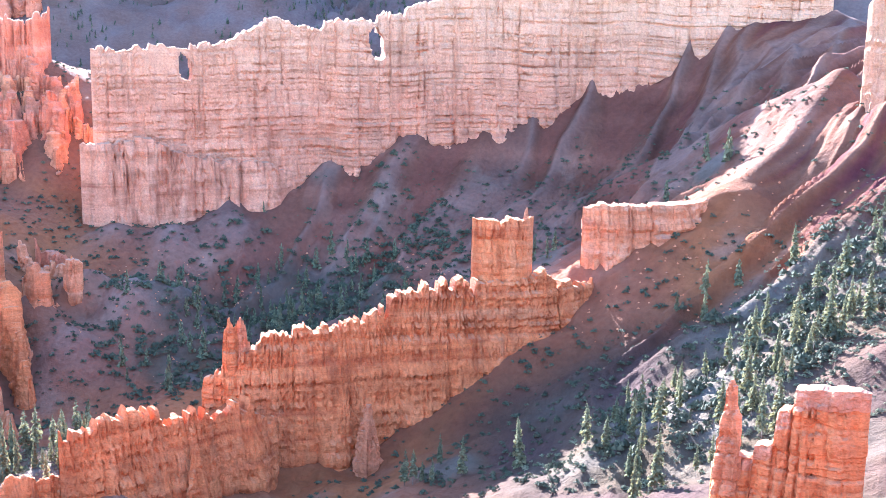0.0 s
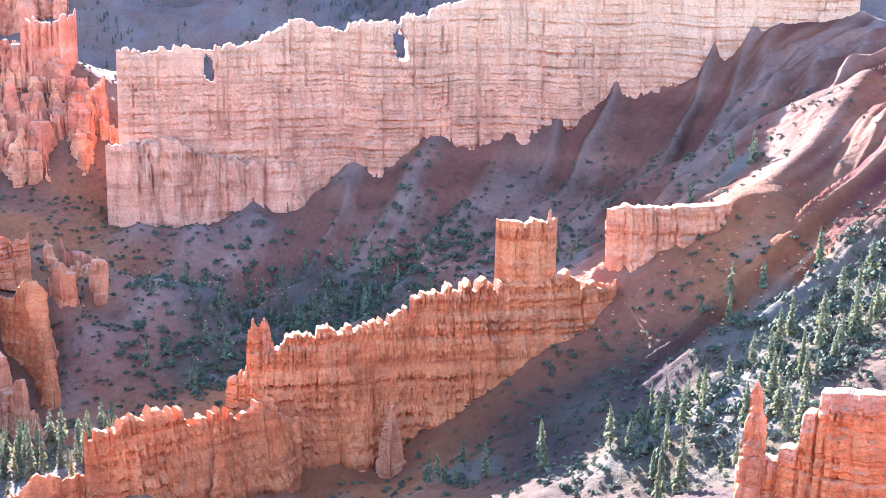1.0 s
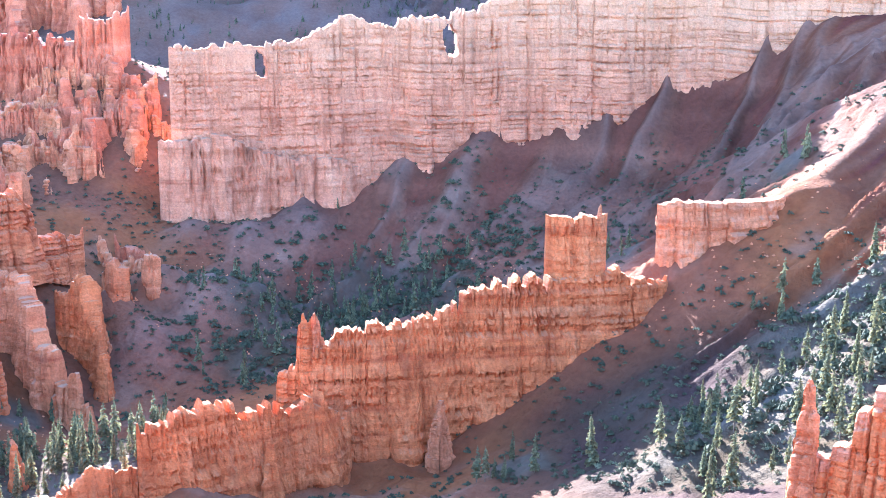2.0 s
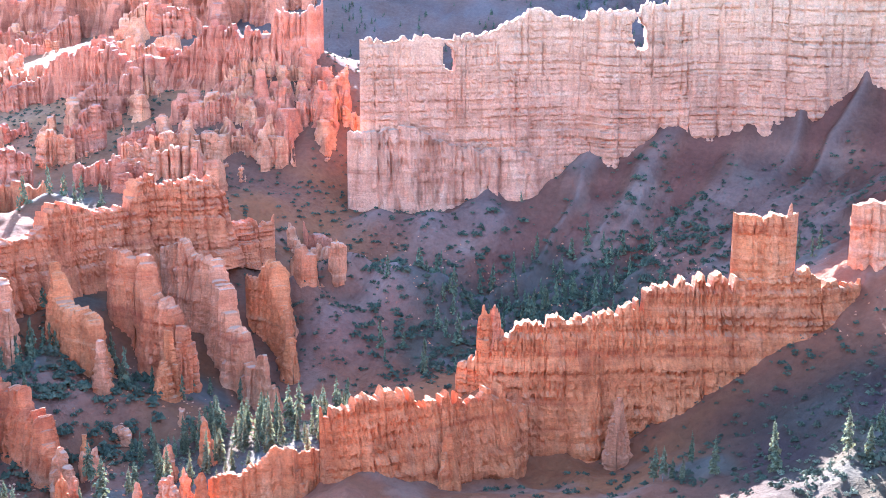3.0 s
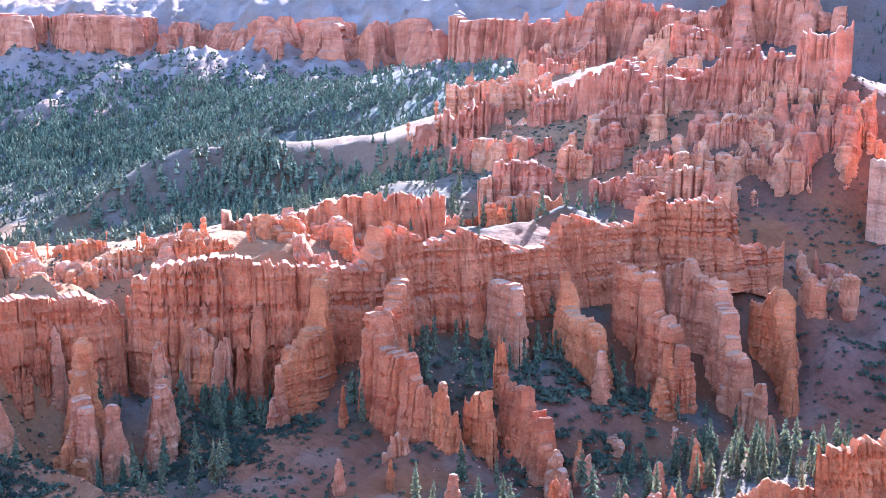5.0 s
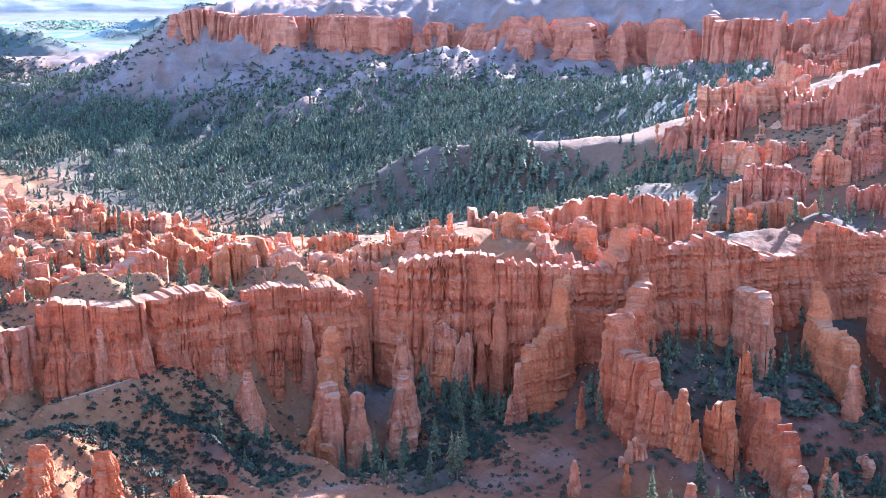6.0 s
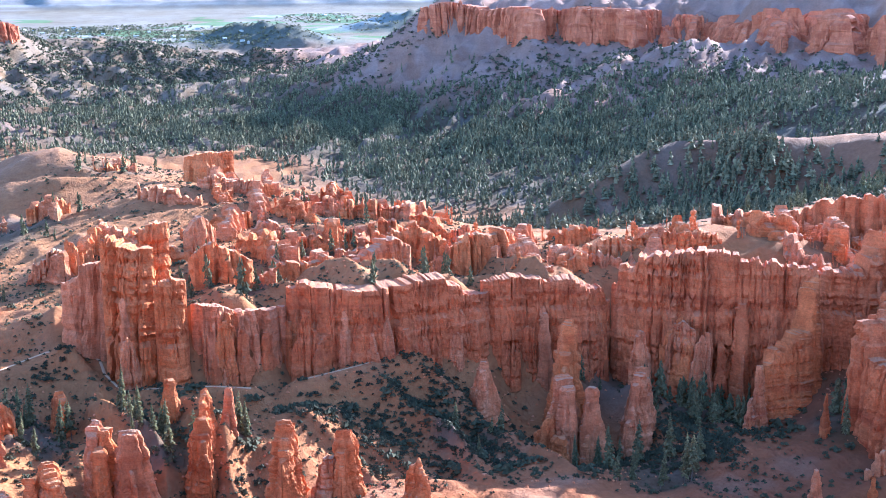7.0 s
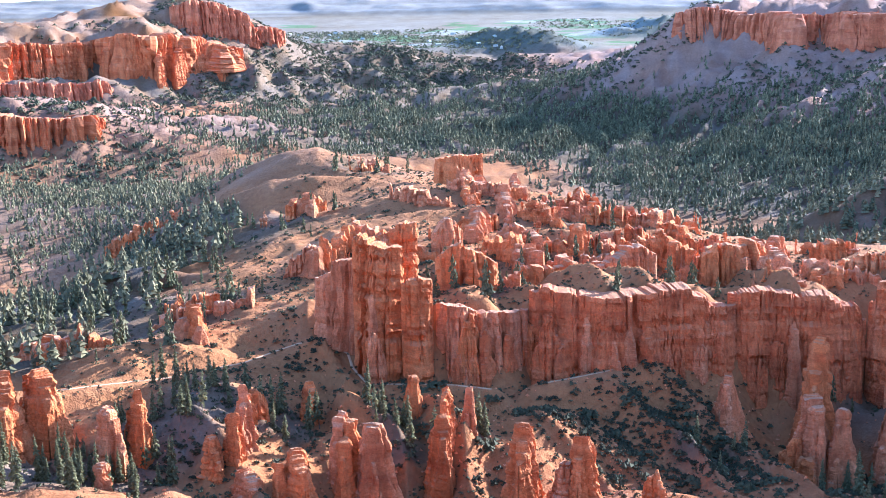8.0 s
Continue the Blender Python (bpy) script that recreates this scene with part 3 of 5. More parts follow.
def ground_height(x, y):
    x, y = np.asarray(x, float).ravel(), np.asarray(y, float).ravel()
    r = np.hypot(x, y)
    # the rim: a shelf under the viewer, a steep drop ahead and the level plateau behind
    ahead = smooth(-0.75, -0.25, (-0.6 * x + 0.8 * y) / (r + 0.01))
    rim = 248.35 - ahead * np.clip(r - 3.0, 0, 200) * 0.62 - ahead * 3 * smooth(3, 9, r)
    z = rim + (land(x, y) - rim) * smooth(190, 260, r)
    # ribs and gullies, sharp on top, running down the slopes
    wx, wy = x + 14 * vn(x / 40, y / 40, 3), y + 14 * vn(x / 40, y / 40, 8)
    rib = 1 - np.minimum(1, 1.6 * np.abs(vn(wx / 30, wy / 44, 1.5)))
    rib2 = 1 - np.minimum(1, 1.6 * np.abs(vn(wx / 12, wy / 19, 5.5)))
    amp = smooth(150, 320, r) * (1 + smooth(900, 2000, r) * 2.0)
    z = z + amp * (4.0 * (rib - 0.5) + 1.8 * (rib2 - 0.5) + 1.1 * fbm(x / 6, y / 6, 0, 3) + 0.9 * (0.5 - np.abs(vn(wx / 5, wy / 8, 2.5))))
    # ribbed flank beside the long fin: ribs run towards the valley on the left
    u, v = 0.57 * x - 0.82 * y, 0.82 * x + 0.57 * y
    flank = smooth(30, 90, x) * smooth(380, 460, y) * (1 - smooth(640, 760, y))
    u = u + 5 * vn(v / 35, u / 35, 2)
    spur = 1 - np.minimum(1, 2.0 * np.sqrt(vn(u / 11, v / 130, 4.0) ** 2 + 0.004))
    spur2 = 1 - np.minimum(1, 2.0 * np.sqrt(vn(u / 5.0, v / 80, 6.0) ** 2 + 0.01))
    spur3 = vn(u / 4.5, v / 40, 7.0)
    z = z + flank * (7.5 * (spur - 0.4) + 3.4 * (spur2 - 0.4) + 0.6 * spur3)
    # triangular ribs at the foot of the window wall
    u = x - 0.45 * (y - 700) + 4 * vn(x / 22, y / 22, 6)
    foot = smooth(-190, -90, x) * (1 - smooth(150, 230, x)) * smooth(540, 620, y)
    z = z + foot * (10.0 * (0.6 - np.minimum(1, 2.0 * np.abs(vn(u / 21, y / 160, 3.0)))) + 2.2 * (0.6 - np.minimum(1, 2.0 * np.abs(vn(u / 8, y / 70, 5.0)))))
    # sand ridges with rounded crests
    for crest in CRESTS:
        zc, dist = crest_line(crest, x, y)
        z = np.maximum(z, zc - 0.58 * (np.sqrt(dist ** 2 + 16) - 4) + (2.2 * (rib2 - 0.6) + 3.0 * (rib - 0.6)) * smooth(2, 14, dist) + 0.5 * fbm(x / 7, y / 7, 3, 3))
    # spurs of the near eastern slope, running down towards the rim
    near = (1 - smooth(-350, -310, x)) * smooth(-520, -470, x) * (1 - smooth(300, 360, y))
    q = y + 7 * vn(x / 30, y / 30, 4)
    z = z + near * (9.0 * (0.55 - np.minimum(1, 1.9 * np.abs(vn(q / 26, x / 150, 7.0)))) + 2.5 * (0.5 - np.minimum(1, 1.9 * np.abs(vn(q / 10, x / 60, 8.0)))))
    for mx, my, mr, mh in MOUNDS:
        z = z + 1.6 * mh * np.exp(-((x - mx) ** 2 + (y - my) ** 2) / mr ** 2)
    # scrub hills before the plain: long ridges with side spurs
    hills = smooth(1900, 2250, r) * smooth(60, 68, bearing(x, y)) * (1 - smooth(82, 90, bearing(x, y)) * (1 - smooth(2900, 3100, r)))
    z = z + hills * (26 * (0.55 - np.minimum(1, 1.8 * np.abs(vn(wx / 130, wy / 170, 9.0)))) + 11 * (0.5 - np.minimum(1, 1.8 * np.abs(vn(wx / 55, wy / 60, 12.0)))))
    # gullied slopes above and below the distant cliffs
    gully = smooth(24, 32, bearing(x, y)) * (0.3 + 0.7 * smooth(1450, 1600, r)) * smooth(1050, 1250, r) * (1 - hills)
    z = z + gully * (12 * (0.5 - np.minimum(1, 1.9 * np.abs(vn((0.75 * x + 0.66 * y) / 42, (0.66 * x - 0.75 * y) / 190, 14.0)))) + 5 * (0.5 - np.minimum(1, 1.9 * np.abs(vn((0.75 * x + 0.66 * y) / 15, (0.66 * x - 0.75 * y) / 90, 15.0)))))
    # the wide plain far below, with two dark hills and pale tablelands at its end
    open_side = smooth(50, 58, bearing(x, y)) * (1 - smooth(130, 160, bearing(x, y)))
    plain = 250 - r * 0.0391 * (1 - (r - 3000) / 1950) + 2.5 * fbm(x / 180, y / 180, 7, 3)
    for hx, hy, hr, hh in PLAIN_HILLS:
        plain = plain + hh * np.exp(-((x - hx) ** 2 + (y - hy) ** 2) / hr ** 2) * (1 + 0.8 * fbm(x / 50, y / 50, 5, 4))
    edge = smooth(-0.1, 0.12, fbm(x / 500, y / 500, 21, 3))
    plain = plain + edge * smooth(4420, 4520, r) * (16 + 14 * fbm(x / 110, y / 110, 3, 4)) + smooth(4300, 5000, r) * (22 + 8 * fbm(x / 300, y / 300, 9, 2))
    z = z + (plain - z) * smooth(2880, 3080, r) * open_side
    for path in (TRAIL, TRAIL_B):          # the trail is cut as a bench into the slope
        zc, dist = crest_line(path, x, y)
        z = z + (zc - z) * (1 - smooth(1.2, 13.0, dist))
    return z


def soil(x, y, z):
    x, y = np.asarray(x, float), np.asarray(y, float)
    r = np.hypot(x, y)
    a = fbm(x / 60, y / 60, 2, 4)[:, None]
    b = fbm(x / 22, y / 22, 9, 3)[:, None]
    orange, pink, pale = np.array([0.50, 0.155, 0.048]), np.array([0.44, 0.14, 0.058]), np.array([0.50, 0.27, 0.155])
    c = orange + (pink - orange) * smooth(-0.25, 0.25, a)
    east = smooth(-250, -420, x)[:, None]           # the eastern domes are warmer
    c = c * (1 - east) + np.array([0.55, 0.215, 0.075]) * east
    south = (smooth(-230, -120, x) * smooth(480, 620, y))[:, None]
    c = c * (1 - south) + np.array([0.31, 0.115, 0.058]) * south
    c = c + (pale - c) * (0.45 * smooth(0.15, 0.45, b) * (1 - 0.7 * east))
    thin = (smooth(-30, 30, x) * smooth(205, 240, y) * (1 - smooth(425, 470, y)))[:, None]       # scrubby brown soil below the near tower, darkened for shadow missing there
    c = c + (np.array([0.08, 0.056, 0.033]) + 0.025 * b - c) * 0.85 * thin
    right = (smooth(90, 170, x) * smooth(300, 420, y))[:, None]
    c = c + (np.array([0.38, 0.145, 0.07]) - c) * 0.7 * right
    u = 0.57 * x - 0.82 * y + 5 * vn((0.82 * x + 0.57 * y) / 35, (0.57 * x - 0.82 * y) / 35, 2)
    stripe = vn(u / 3.4, (0.82 * x + 0.57 * y) / 60, 9.0)[:, None]          # tone streaks along the ribs, painted in for sunlit crest lines
    c = c * (1 - 0.2 * right) + np.array([0.10, 0.065, 0.045]) * stripe * right
    bed = np.tanh(3 * vn((z + 2.0 * b[:, 0]) / 7.0, 0.4, 6))[:, None]        # beds that show through the thin soil
    c = c * (1 + 0.3 * bed * np.maximum(right, south))
    # relief shading put into the colour: pale ribs, dark red gullies
    u = x - 0.45 * (y - 700) + 4 * vn(x / 22, y / 22, 6)
    rib = (0.6 - np.minimum(1, 2.0 * np.abs(vn(u / 21, y / 160, 3.0))))[:, None]
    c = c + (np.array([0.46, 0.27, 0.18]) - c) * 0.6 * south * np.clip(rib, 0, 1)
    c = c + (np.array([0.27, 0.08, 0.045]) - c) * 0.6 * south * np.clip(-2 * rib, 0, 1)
    for mx, my, mr, mh in MOUNDS:
        g = np.exp(-((x - mx) ** 2 + (y - my) ** 2) / (0.9 * mr) ** 2)[:, None]
        c = c + (np.array([0.50, 0.30, 0.21]) - c) * 0.4 * g
    gully = (smooth(-370, -330, x) * (1 - smooth(-200, -150, x)) * smooth(320, 360, y) * (1 - smooth(560, 620, y)))[:, None]
    c = c + (np.array([0.32, 0.125, 0.058]) + 0.05 * b - c) * 0.75 * gully          # brown scree in the gullies under the ridge
    # soil darkened among the hoodoos, standing in for the shade between them
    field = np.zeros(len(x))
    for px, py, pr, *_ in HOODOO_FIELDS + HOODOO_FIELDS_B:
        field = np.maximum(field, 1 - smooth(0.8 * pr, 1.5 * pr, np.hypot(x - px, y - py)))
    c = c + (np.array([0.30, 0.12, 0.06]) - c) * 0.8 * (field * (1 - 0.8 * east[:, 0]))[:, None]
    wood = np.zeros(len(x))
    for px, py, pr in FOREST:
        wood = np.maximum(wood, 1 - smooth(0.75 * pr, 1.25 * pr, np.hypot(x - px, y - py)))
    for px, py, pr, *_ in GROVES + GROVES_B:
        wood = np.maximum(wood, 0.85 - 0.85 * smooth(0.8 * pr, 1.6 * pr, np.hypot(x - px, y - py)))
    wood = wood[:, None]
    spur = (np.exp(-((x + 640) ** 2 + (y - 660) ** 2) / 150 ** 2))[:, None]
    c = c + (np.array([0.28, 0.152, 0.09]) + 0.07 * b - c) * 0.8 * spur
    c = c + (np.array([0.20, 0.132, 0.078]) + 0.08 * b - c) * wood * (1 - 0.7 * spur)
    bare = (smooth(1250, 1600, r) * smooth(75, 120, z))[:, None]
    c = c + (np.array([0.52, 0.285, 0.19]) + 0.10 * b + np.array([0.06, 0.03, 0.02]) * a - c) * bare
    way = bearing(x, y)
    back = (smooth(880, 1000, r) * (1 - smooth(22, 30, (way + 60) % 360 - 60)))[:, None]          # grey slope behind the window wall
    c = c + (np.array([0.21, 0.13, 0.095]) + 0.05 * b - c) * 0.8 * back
    high = (smooth(1950, 2150, r) * smooth(150, 185, z) * smooth(76, 80, way))[:, None]     # bare pale slopes over the eastern cliffs
    c = c + (np.array([0.40, 0.205, 0.105]) + np.array([0.05, 0.04, 0.03]) * np.sign(b) + 0.1 * a - c) * 0.9 * high
    hill = (smooth(2000, 2200, r) * smooth(62, 70, way))[:, None] * (1 - high)
    c = c + (np.array([0.33, 0.21, 0.125]) + 0.10 * b - c) * hill
    tan = np.exp(-((x + 1100) ** 2 + (y - 70) ** 2) / 330 ** 2)[:, None]          # open tan slope before the eastern cliffs
    c = c + (np.array([0.36, 0.22, 0.13]) + 0.10 * b - c) * 0.85 * tan
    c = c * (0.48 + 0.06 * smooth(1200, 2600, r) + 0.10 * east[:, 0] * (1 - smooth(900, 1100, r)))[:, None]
    plain = (smooth(2900, 3060, r) * smooth(50, 58, way))[:, None]
    fx, fy = 0.8 * x + 0.6 * y, 0.8 * y - 0.6 * x
    field = vn(np.floor(fx / 110) * 1.37, np.floor(fy / 70) * 2.11, 4)[:, None]
    dry = fbm(x / 150, y / 150, 3, 4)[:, None]
    meadow = np.array([0.27, 0.20, 0.135]) + 0.07 * dry
    green = (smooth(3120, 3180, r) * (1 - smooth(4150, 4250, r)) * smooth(-0.2, -0.05, fbm(x / 600, y / 600, 11, 2)))[:, None]
    meadow = np.where((field > 0.12) & (green > 0.5), np.array([0.165, 0.20, 0.085]) + 0.05 * dry, meadow)
    meadow = np.where((field < -0.6) & (green > 0.5), np.array([0.38, 0.33, 0.26]), meadow)
    dark = np.zeros(len(x))
    for hx, hy, hr, hh in PLAIN_HILLS:
        dark = np.maximum(dark, 1 - smooth(1.2 * hr, 1.7 * hr, np.hypot(x - hx, y - hy)))
    meadow = meadow + (np.array([0.17, 0.145, 0.10]) + 0.4 * np.maximum(dry, 0) - meadow) * dark[:, None]
    table = smooth(4420, 4500, r)[:, None]
    meadow = 0.7 * meadow
    meadow = meadow + (np.array([0.20, 0.16, 0.125]) + 0.06 * vn(z / 5, 0.5, 1)[:, None] - meadow) * table
    c = c + (meadow - c) * plain
    return np.clip(c, 0.02, 0.8)


def mesh_of(name, verts, faces, material, shade=True, colours=None):
    """One mesh from arrays of corners and faces."""
    me = bpy.data.meshes.new(name)
    verts, faces = np.asarray(verts, np.float32), np.asarray(faces, np.int32)
    n, m, k = len(verts), len(faces), faces.shape[1]
    me.vertices.add(n)
    me.vertices.foreach_set("co", verts.ravel())
    me.loops.add(m * k)
    me.loops.foreach_set("vertex_index", faces.ravel())
    me.polygons.add(m)
    me.polygons.foreach_set("loop_start", np.arange(0, m * k, k, dtype=np.int32))
    me.polygons.foreach_set("use_smooth", np.full(m, shade))
    me.update(calc_edges=True)
    used = np.zeros(n, bool)
    used[faces.ravel()] = True
    if not used.all():
        loose = bmesh.new()
        loose.from_mesh(me)
        bmesh.ops.delete(loose, geom=[v for v in loose.verts if not v.link_faces], context="VERTS")
        loose.to_mesh(me)
        loose.free()
    if colours is not None:
        at = me.color_attributes.new("soil", "FLOAT_COLOR", "POINT")
        at.data.foreach_set("color", np.concatenate([colours, np.ones((n, 1))], 1).astype(np.float32).ravel())
    me.materials.append(material)
    return me


def grid_faces(rows, cols, wrap=False):
    i, j = np.meshgrid(np.arange(rows - 1), np.arange(cols if wrap else cols - 1), indexing="ij")
    k = (j + 1) % cols
    return np.stack([i * cols + j, i * cols + k, (i + 1) * cols + k, (i + 1) * cols + j], -1).reshape(-1, 4)


GROUND = {}


def ground_at(x, y):
    """Height of the built ground sheet."""
    x, y = np.asarray(x, float).ravel(), np.asarray(y, float).ravel()
    rad, az, z = GROUND["rad"], GROUND["az"], GROUND["z"]
    r, a = np.hypot(x, y), (np.degrees(np.arctan2(-x, y)) + 26) % 360 - 26
    i = np.clip(np.searchsorted(rad, r) - 1, 0, len(rad) - 2)
    j = np.clip(np.searchsorted(az, a) - 1, 0, len(az) - 2)
    u, v = np.clip((r - rad[i]) / (rad[i + 1] - rad[i]), 0, 1), (a - az[j]) / (az[j + 1] - az[j])
    return (z[i, j] * (1 - v) + z[i, j + 1] * v) * (1 - u) + (z[i + 1, j] * (1 - v) + z[i + 1, j + 1] * v) * u


def build_ground():
    az = np.concatenate([np.arange(-26, 24, 0.14), np.arange(24, 96, 0.18), np.arange(96, 334, 4.0)])
    rad = np.concatenate([np.geomspace(0.01, 235, 46), np.arange(237, 360, 2.3), np.arange(360, 700, 1.6), np.arange(701.5, 800, 2.5), np.geomspace(802, 1500, 70), np.geomspace(1508, 2560, 120), np.arange(2580, 5000, 20)])
    rr, aa = np.meshgrid(rad, np.radians(az), indexing="ij")
    x, y = (-rr * np.sin(aa)).ravel(), (rr * np.cos(aa)).ravel()
    z = ground_height(x, y)
    f = grid_faces(len(rad), len(az), True)[:, ::-1]
    GROUND["rad"], GROUND["az"] = rad, np.append(az, az[0] + 360)
    GROUND["z"] = np.concatenate([z.reshape(len(rad), -1), z.reshape(len(rad), -1)[:, :1]], 1)
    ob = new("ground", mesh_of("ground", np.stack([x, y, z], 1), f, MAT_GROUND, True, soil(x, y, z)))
    return tagged(ob, "eroded orange and pink badland soil sloping down to a wooded valley", "ground", kind="structure")


build_ground()

# ---- rocks ----


_r = np.random.default_rng(77)
BED_EDGE = 30 + np.cumsum(_r.choice([0.7, 1.1, 1.6, 2.4, 3.6], 240, p=[0.2, 0.25, 0.25, 0.2, 0.1]) * _r.uniform(0.8, 1.2, 240))
BED_LEVEL, BED_DEEP = _r.uniform(-1, 1, 241), _r.uniform(0, 1, 241) ** 2.5


def beds(z):
    """The horizontal beds, the same all over the canyon: number, stand-out in -1..1, and depth of the soft seam at their edges."""
    z = np.asarray(z, float)
    k = np.clip(np.searchsorted(BED_EDGE, z), 1, len(BED_EDGE) - 1)
    under, over = z - BED_EDGE[k - 1], BED_EDGE[k] - z
    seam = np.where(under < over, BED_DEEP[k - 1], BED_DEEP[k]) * (1 - np.clip(np.minimum(under, over) / 0.55, 0, 1))
    return k, BED_LEVEL[k], seam


def strata(z):
    """Ledges of the beds."""
    k, level, seam = beds(z)
    return 0.9 * level - 1.8 * seam


def rock_wall(name, points, material, thick=9.0, step=1.3, flute=1.8, ledge=0.8, crenel=3.0, notch=5.0, taper=0.5, sink=7.0, windows=(), label="", seed=0.0, buttress=3.0, column=8.0, stepped=0.8, caprock=0.0, cap_material=None, sections=0, pinnacle=0.3, drop=0.0, flare=0.7, teeth=0.45, fluting=1.0):
    """A free-standing fin of rock along a crest line, with beds, flutes, buttresses and a broken top."""
    grit, coarse_k = min(2.5, max(0.8, step)), max(1.0, step / 0.6)
    s, p = along(points, step)
    x, y, top, foot = p.T
    n = len(s)
    dx, dy = np.gradient(x), np.gradient(y)
    for _ in range(max(1, int(6 / step))):
        dx, dy = (np.convolve(np.pad(d, 1, "edge"), [0.25, 0.5, 0.25], "valid") for d in (dx, dy))
    ln = np.hypot(dx, dy)
    nx, ny = -dy / ln, dx / ln
    pick = np.random.default_rng(int(seed * 1000))
    flute, buttress, crenel = 2.2 * flute, 1.4 * buttress, 1.4 * crenel

    def joints(width, salt):
        """Upright joints that split the rock into columns: 0 in a joint, 1 inside a column, and a value for each column."""
        edges = np.cumsum(pick.uniform(0.25, 2.1, int(s[-1] / width * 1.5) + 10) * width) - 1.5 * width
        level, deep = pick.uniform(0, 1, len(edges) + 1), pick.uniform(0.1, 1, len(edges) + 1) ** salt

        def at(q):
            i = np.clip(np.searchsorted(edges, q), 1, len(edges) - 1)
            a, b = q - edges[i - 1], edges[i] - q
            near = np.maximum(np.minimum(a, b), 0)
            d = np.where(a < b, deep[i - 1], deep[i])
            half_w = 0.5 * (edges[i] - edges[i - 1])
            bulge = 0.4 * np.sqrt(np.clip(1 - (1 - near / half_w) ** 2, 0, 1)) + 0.6 * np.minimum(1, (near / (0.22 * half_w + 0.25)) ** 0.7)
            return bulge, level[i], d, 0.5 * (edges[i] + edges[i - 1]), i
        return at
    coarse, fine = joints(column, 0.9), joints(min(0.36 * column, max(1.6, 2.8 * step)), 1.3)
    b1, l1, d1, m1, _ = coarse(s)
    b2, l2, d2, m2, _ = fine(s)
    top = top * (1 - stepped) + stepped * (0.5 * np.interp(m1, s, top) + 0.5 * np.interp(m2, s, top))
    lively = smooth(-0.35, 0.45, vn(s / 19, seed, 12))            # stretches of broken crest between level ones
    top = top + crenel * (1.1 * vn(s / (26 * max(1, 0.5 * coarse_k)) + seed, 2, seed) + 0.9 * (l1 - 0.5) + 1.6 * teeth * lively * (l2 - 0.6) + 0.3 * vn(s / 2.3, seed, 4) * (0.3 + lively) + 0.16 * np.round(1.5 * vn(s / 1.9, seed, 6)))
    top = top - notch * (d1 ** 2 * (1 - smooth(0.0, 0.35, b1)) + 0.7 * teeth * lively * d2 * (1 - smooth(0, 0.4, b2)))
    top = foot + (top - foot) * (1 - drop + drop * smooth(-0.1 * thick, 0.7 * thick, np.minimum(s, s[-1] - s)))
    top = np.maximum(top, foot + 2)
    high = np.max(top - foot)
    rows = int(np.clip(high / step, 8, 130))
    v = np.linspace(0, 1, rows)[:, None]
    z = (foot - sink) + v * (top - foot + sink)
    end = np.minimum(s, s[-1] - s)
    round_end = np.sqrt(np.clip(end / (0.8 * thick), 0.0, 1)) * 0.97 + 0.03
    tx, ty, ends = dx / ln, dy / ln, np.where(s < 0.5 * s[-1], -1.0, 1.0)
    sides = []
    for side in (1, -1):
        xs, ys = x + 0 * z, y + 0 * z
        wander = s + 0.9 * vn(z / 9, s / 14, side + seed) + side * 40
        wander = np.mod(wander, s[-1]) if s[-1] > 60 else s + 0.9 * vn(z / 9, s / 14, side + seed)
        bulge1, lev1, dep1, _, id1 = coarse(wander)
        bulge2, lev2, dep2, _, id2 = fine(wander)
        big = vn(s / (22 * max(1, 0.7 * coarse_k)) + seed, z / 70, side * 5 + seed)
        lump = coarse_k * fbm(xs / (5 * coarse_k), ys / (5 * coarse_k), z / (4 * coarse_k), 4)
        weather = 0.5 + 0.5 * vn(s / 15 + seed, z / 13, side)
        half = 0.5 * thick * (1 - taper * v ** 1.3) + buttress * big * (1 - 0.5 * v)
        half = half + flute * (0.9 * (lev1 - 0.5) + 1.5 * dep1 * (bulge1 - 0.75) + (0.3 + weather) * (0.9 * dep2 * (bulge2 - 0.7) + 0.45 * (lev2 - 0.5)))
        bed_id, bed_level, seam = beds(z + 1.5 * vn(s / 30, seed, 2))
        block = TABLE[(id2 * 7919 + bed_id * AY + int(seed * 31)) & MASK] + 0.8 * TABLE[(id1 * 104729 + bed_id * AY + int(seed * 17)) & MASK]
        half = half + 0.36 * grit * block + 0.45 * grit * fbm(xs / 1.9, ys / 1.9, z / 1.3, 2)
        half = half + 0.7 * ledge * ((0.25 + weather) * 0.9 * bed_level - (0.5 + weather) * 1.3 * seam) + 0.5 * lump
        half = half + flare * thick * (0.15 + 0.45 * lev1 * bulge1) * (1 - v) ** 2
        half = np.maximum(half, 0.10 * thick) * round_end
        half = half * (1 - pinnacle * smooth(0.55, 1.0, v) * (0.35 + 0.65 * lively) * (1 - bulge2 * (0.35 + 0.65 * lev2))) * (1 - 0.2 * smooth(0.96, 1.0, v))
        bx, by = x + side * nx * half, y + side * ny * half
        turn = 1 - round_end                      # round the ends the rock is cut along its length
        ox, oy = side * nx * (1 - turn) + ends * tx * turn, side * ny * (1 - turn) + ends * ty * turn
        w = 3.2 * max(1.0, step / 0.55)
        groove = 1 - smooth(0.0, 0.32, np.abs(vn(bx / w, by / w, z / 38 + seed)))
        cut = fluting * min(0.13 * thick, 1.7 * max(1.0, step / 0.6)) * groove * (0.35 + 0.65 * smooth(-0.5, 0.4, vn(bx / 9, by / 9, z / 15)))
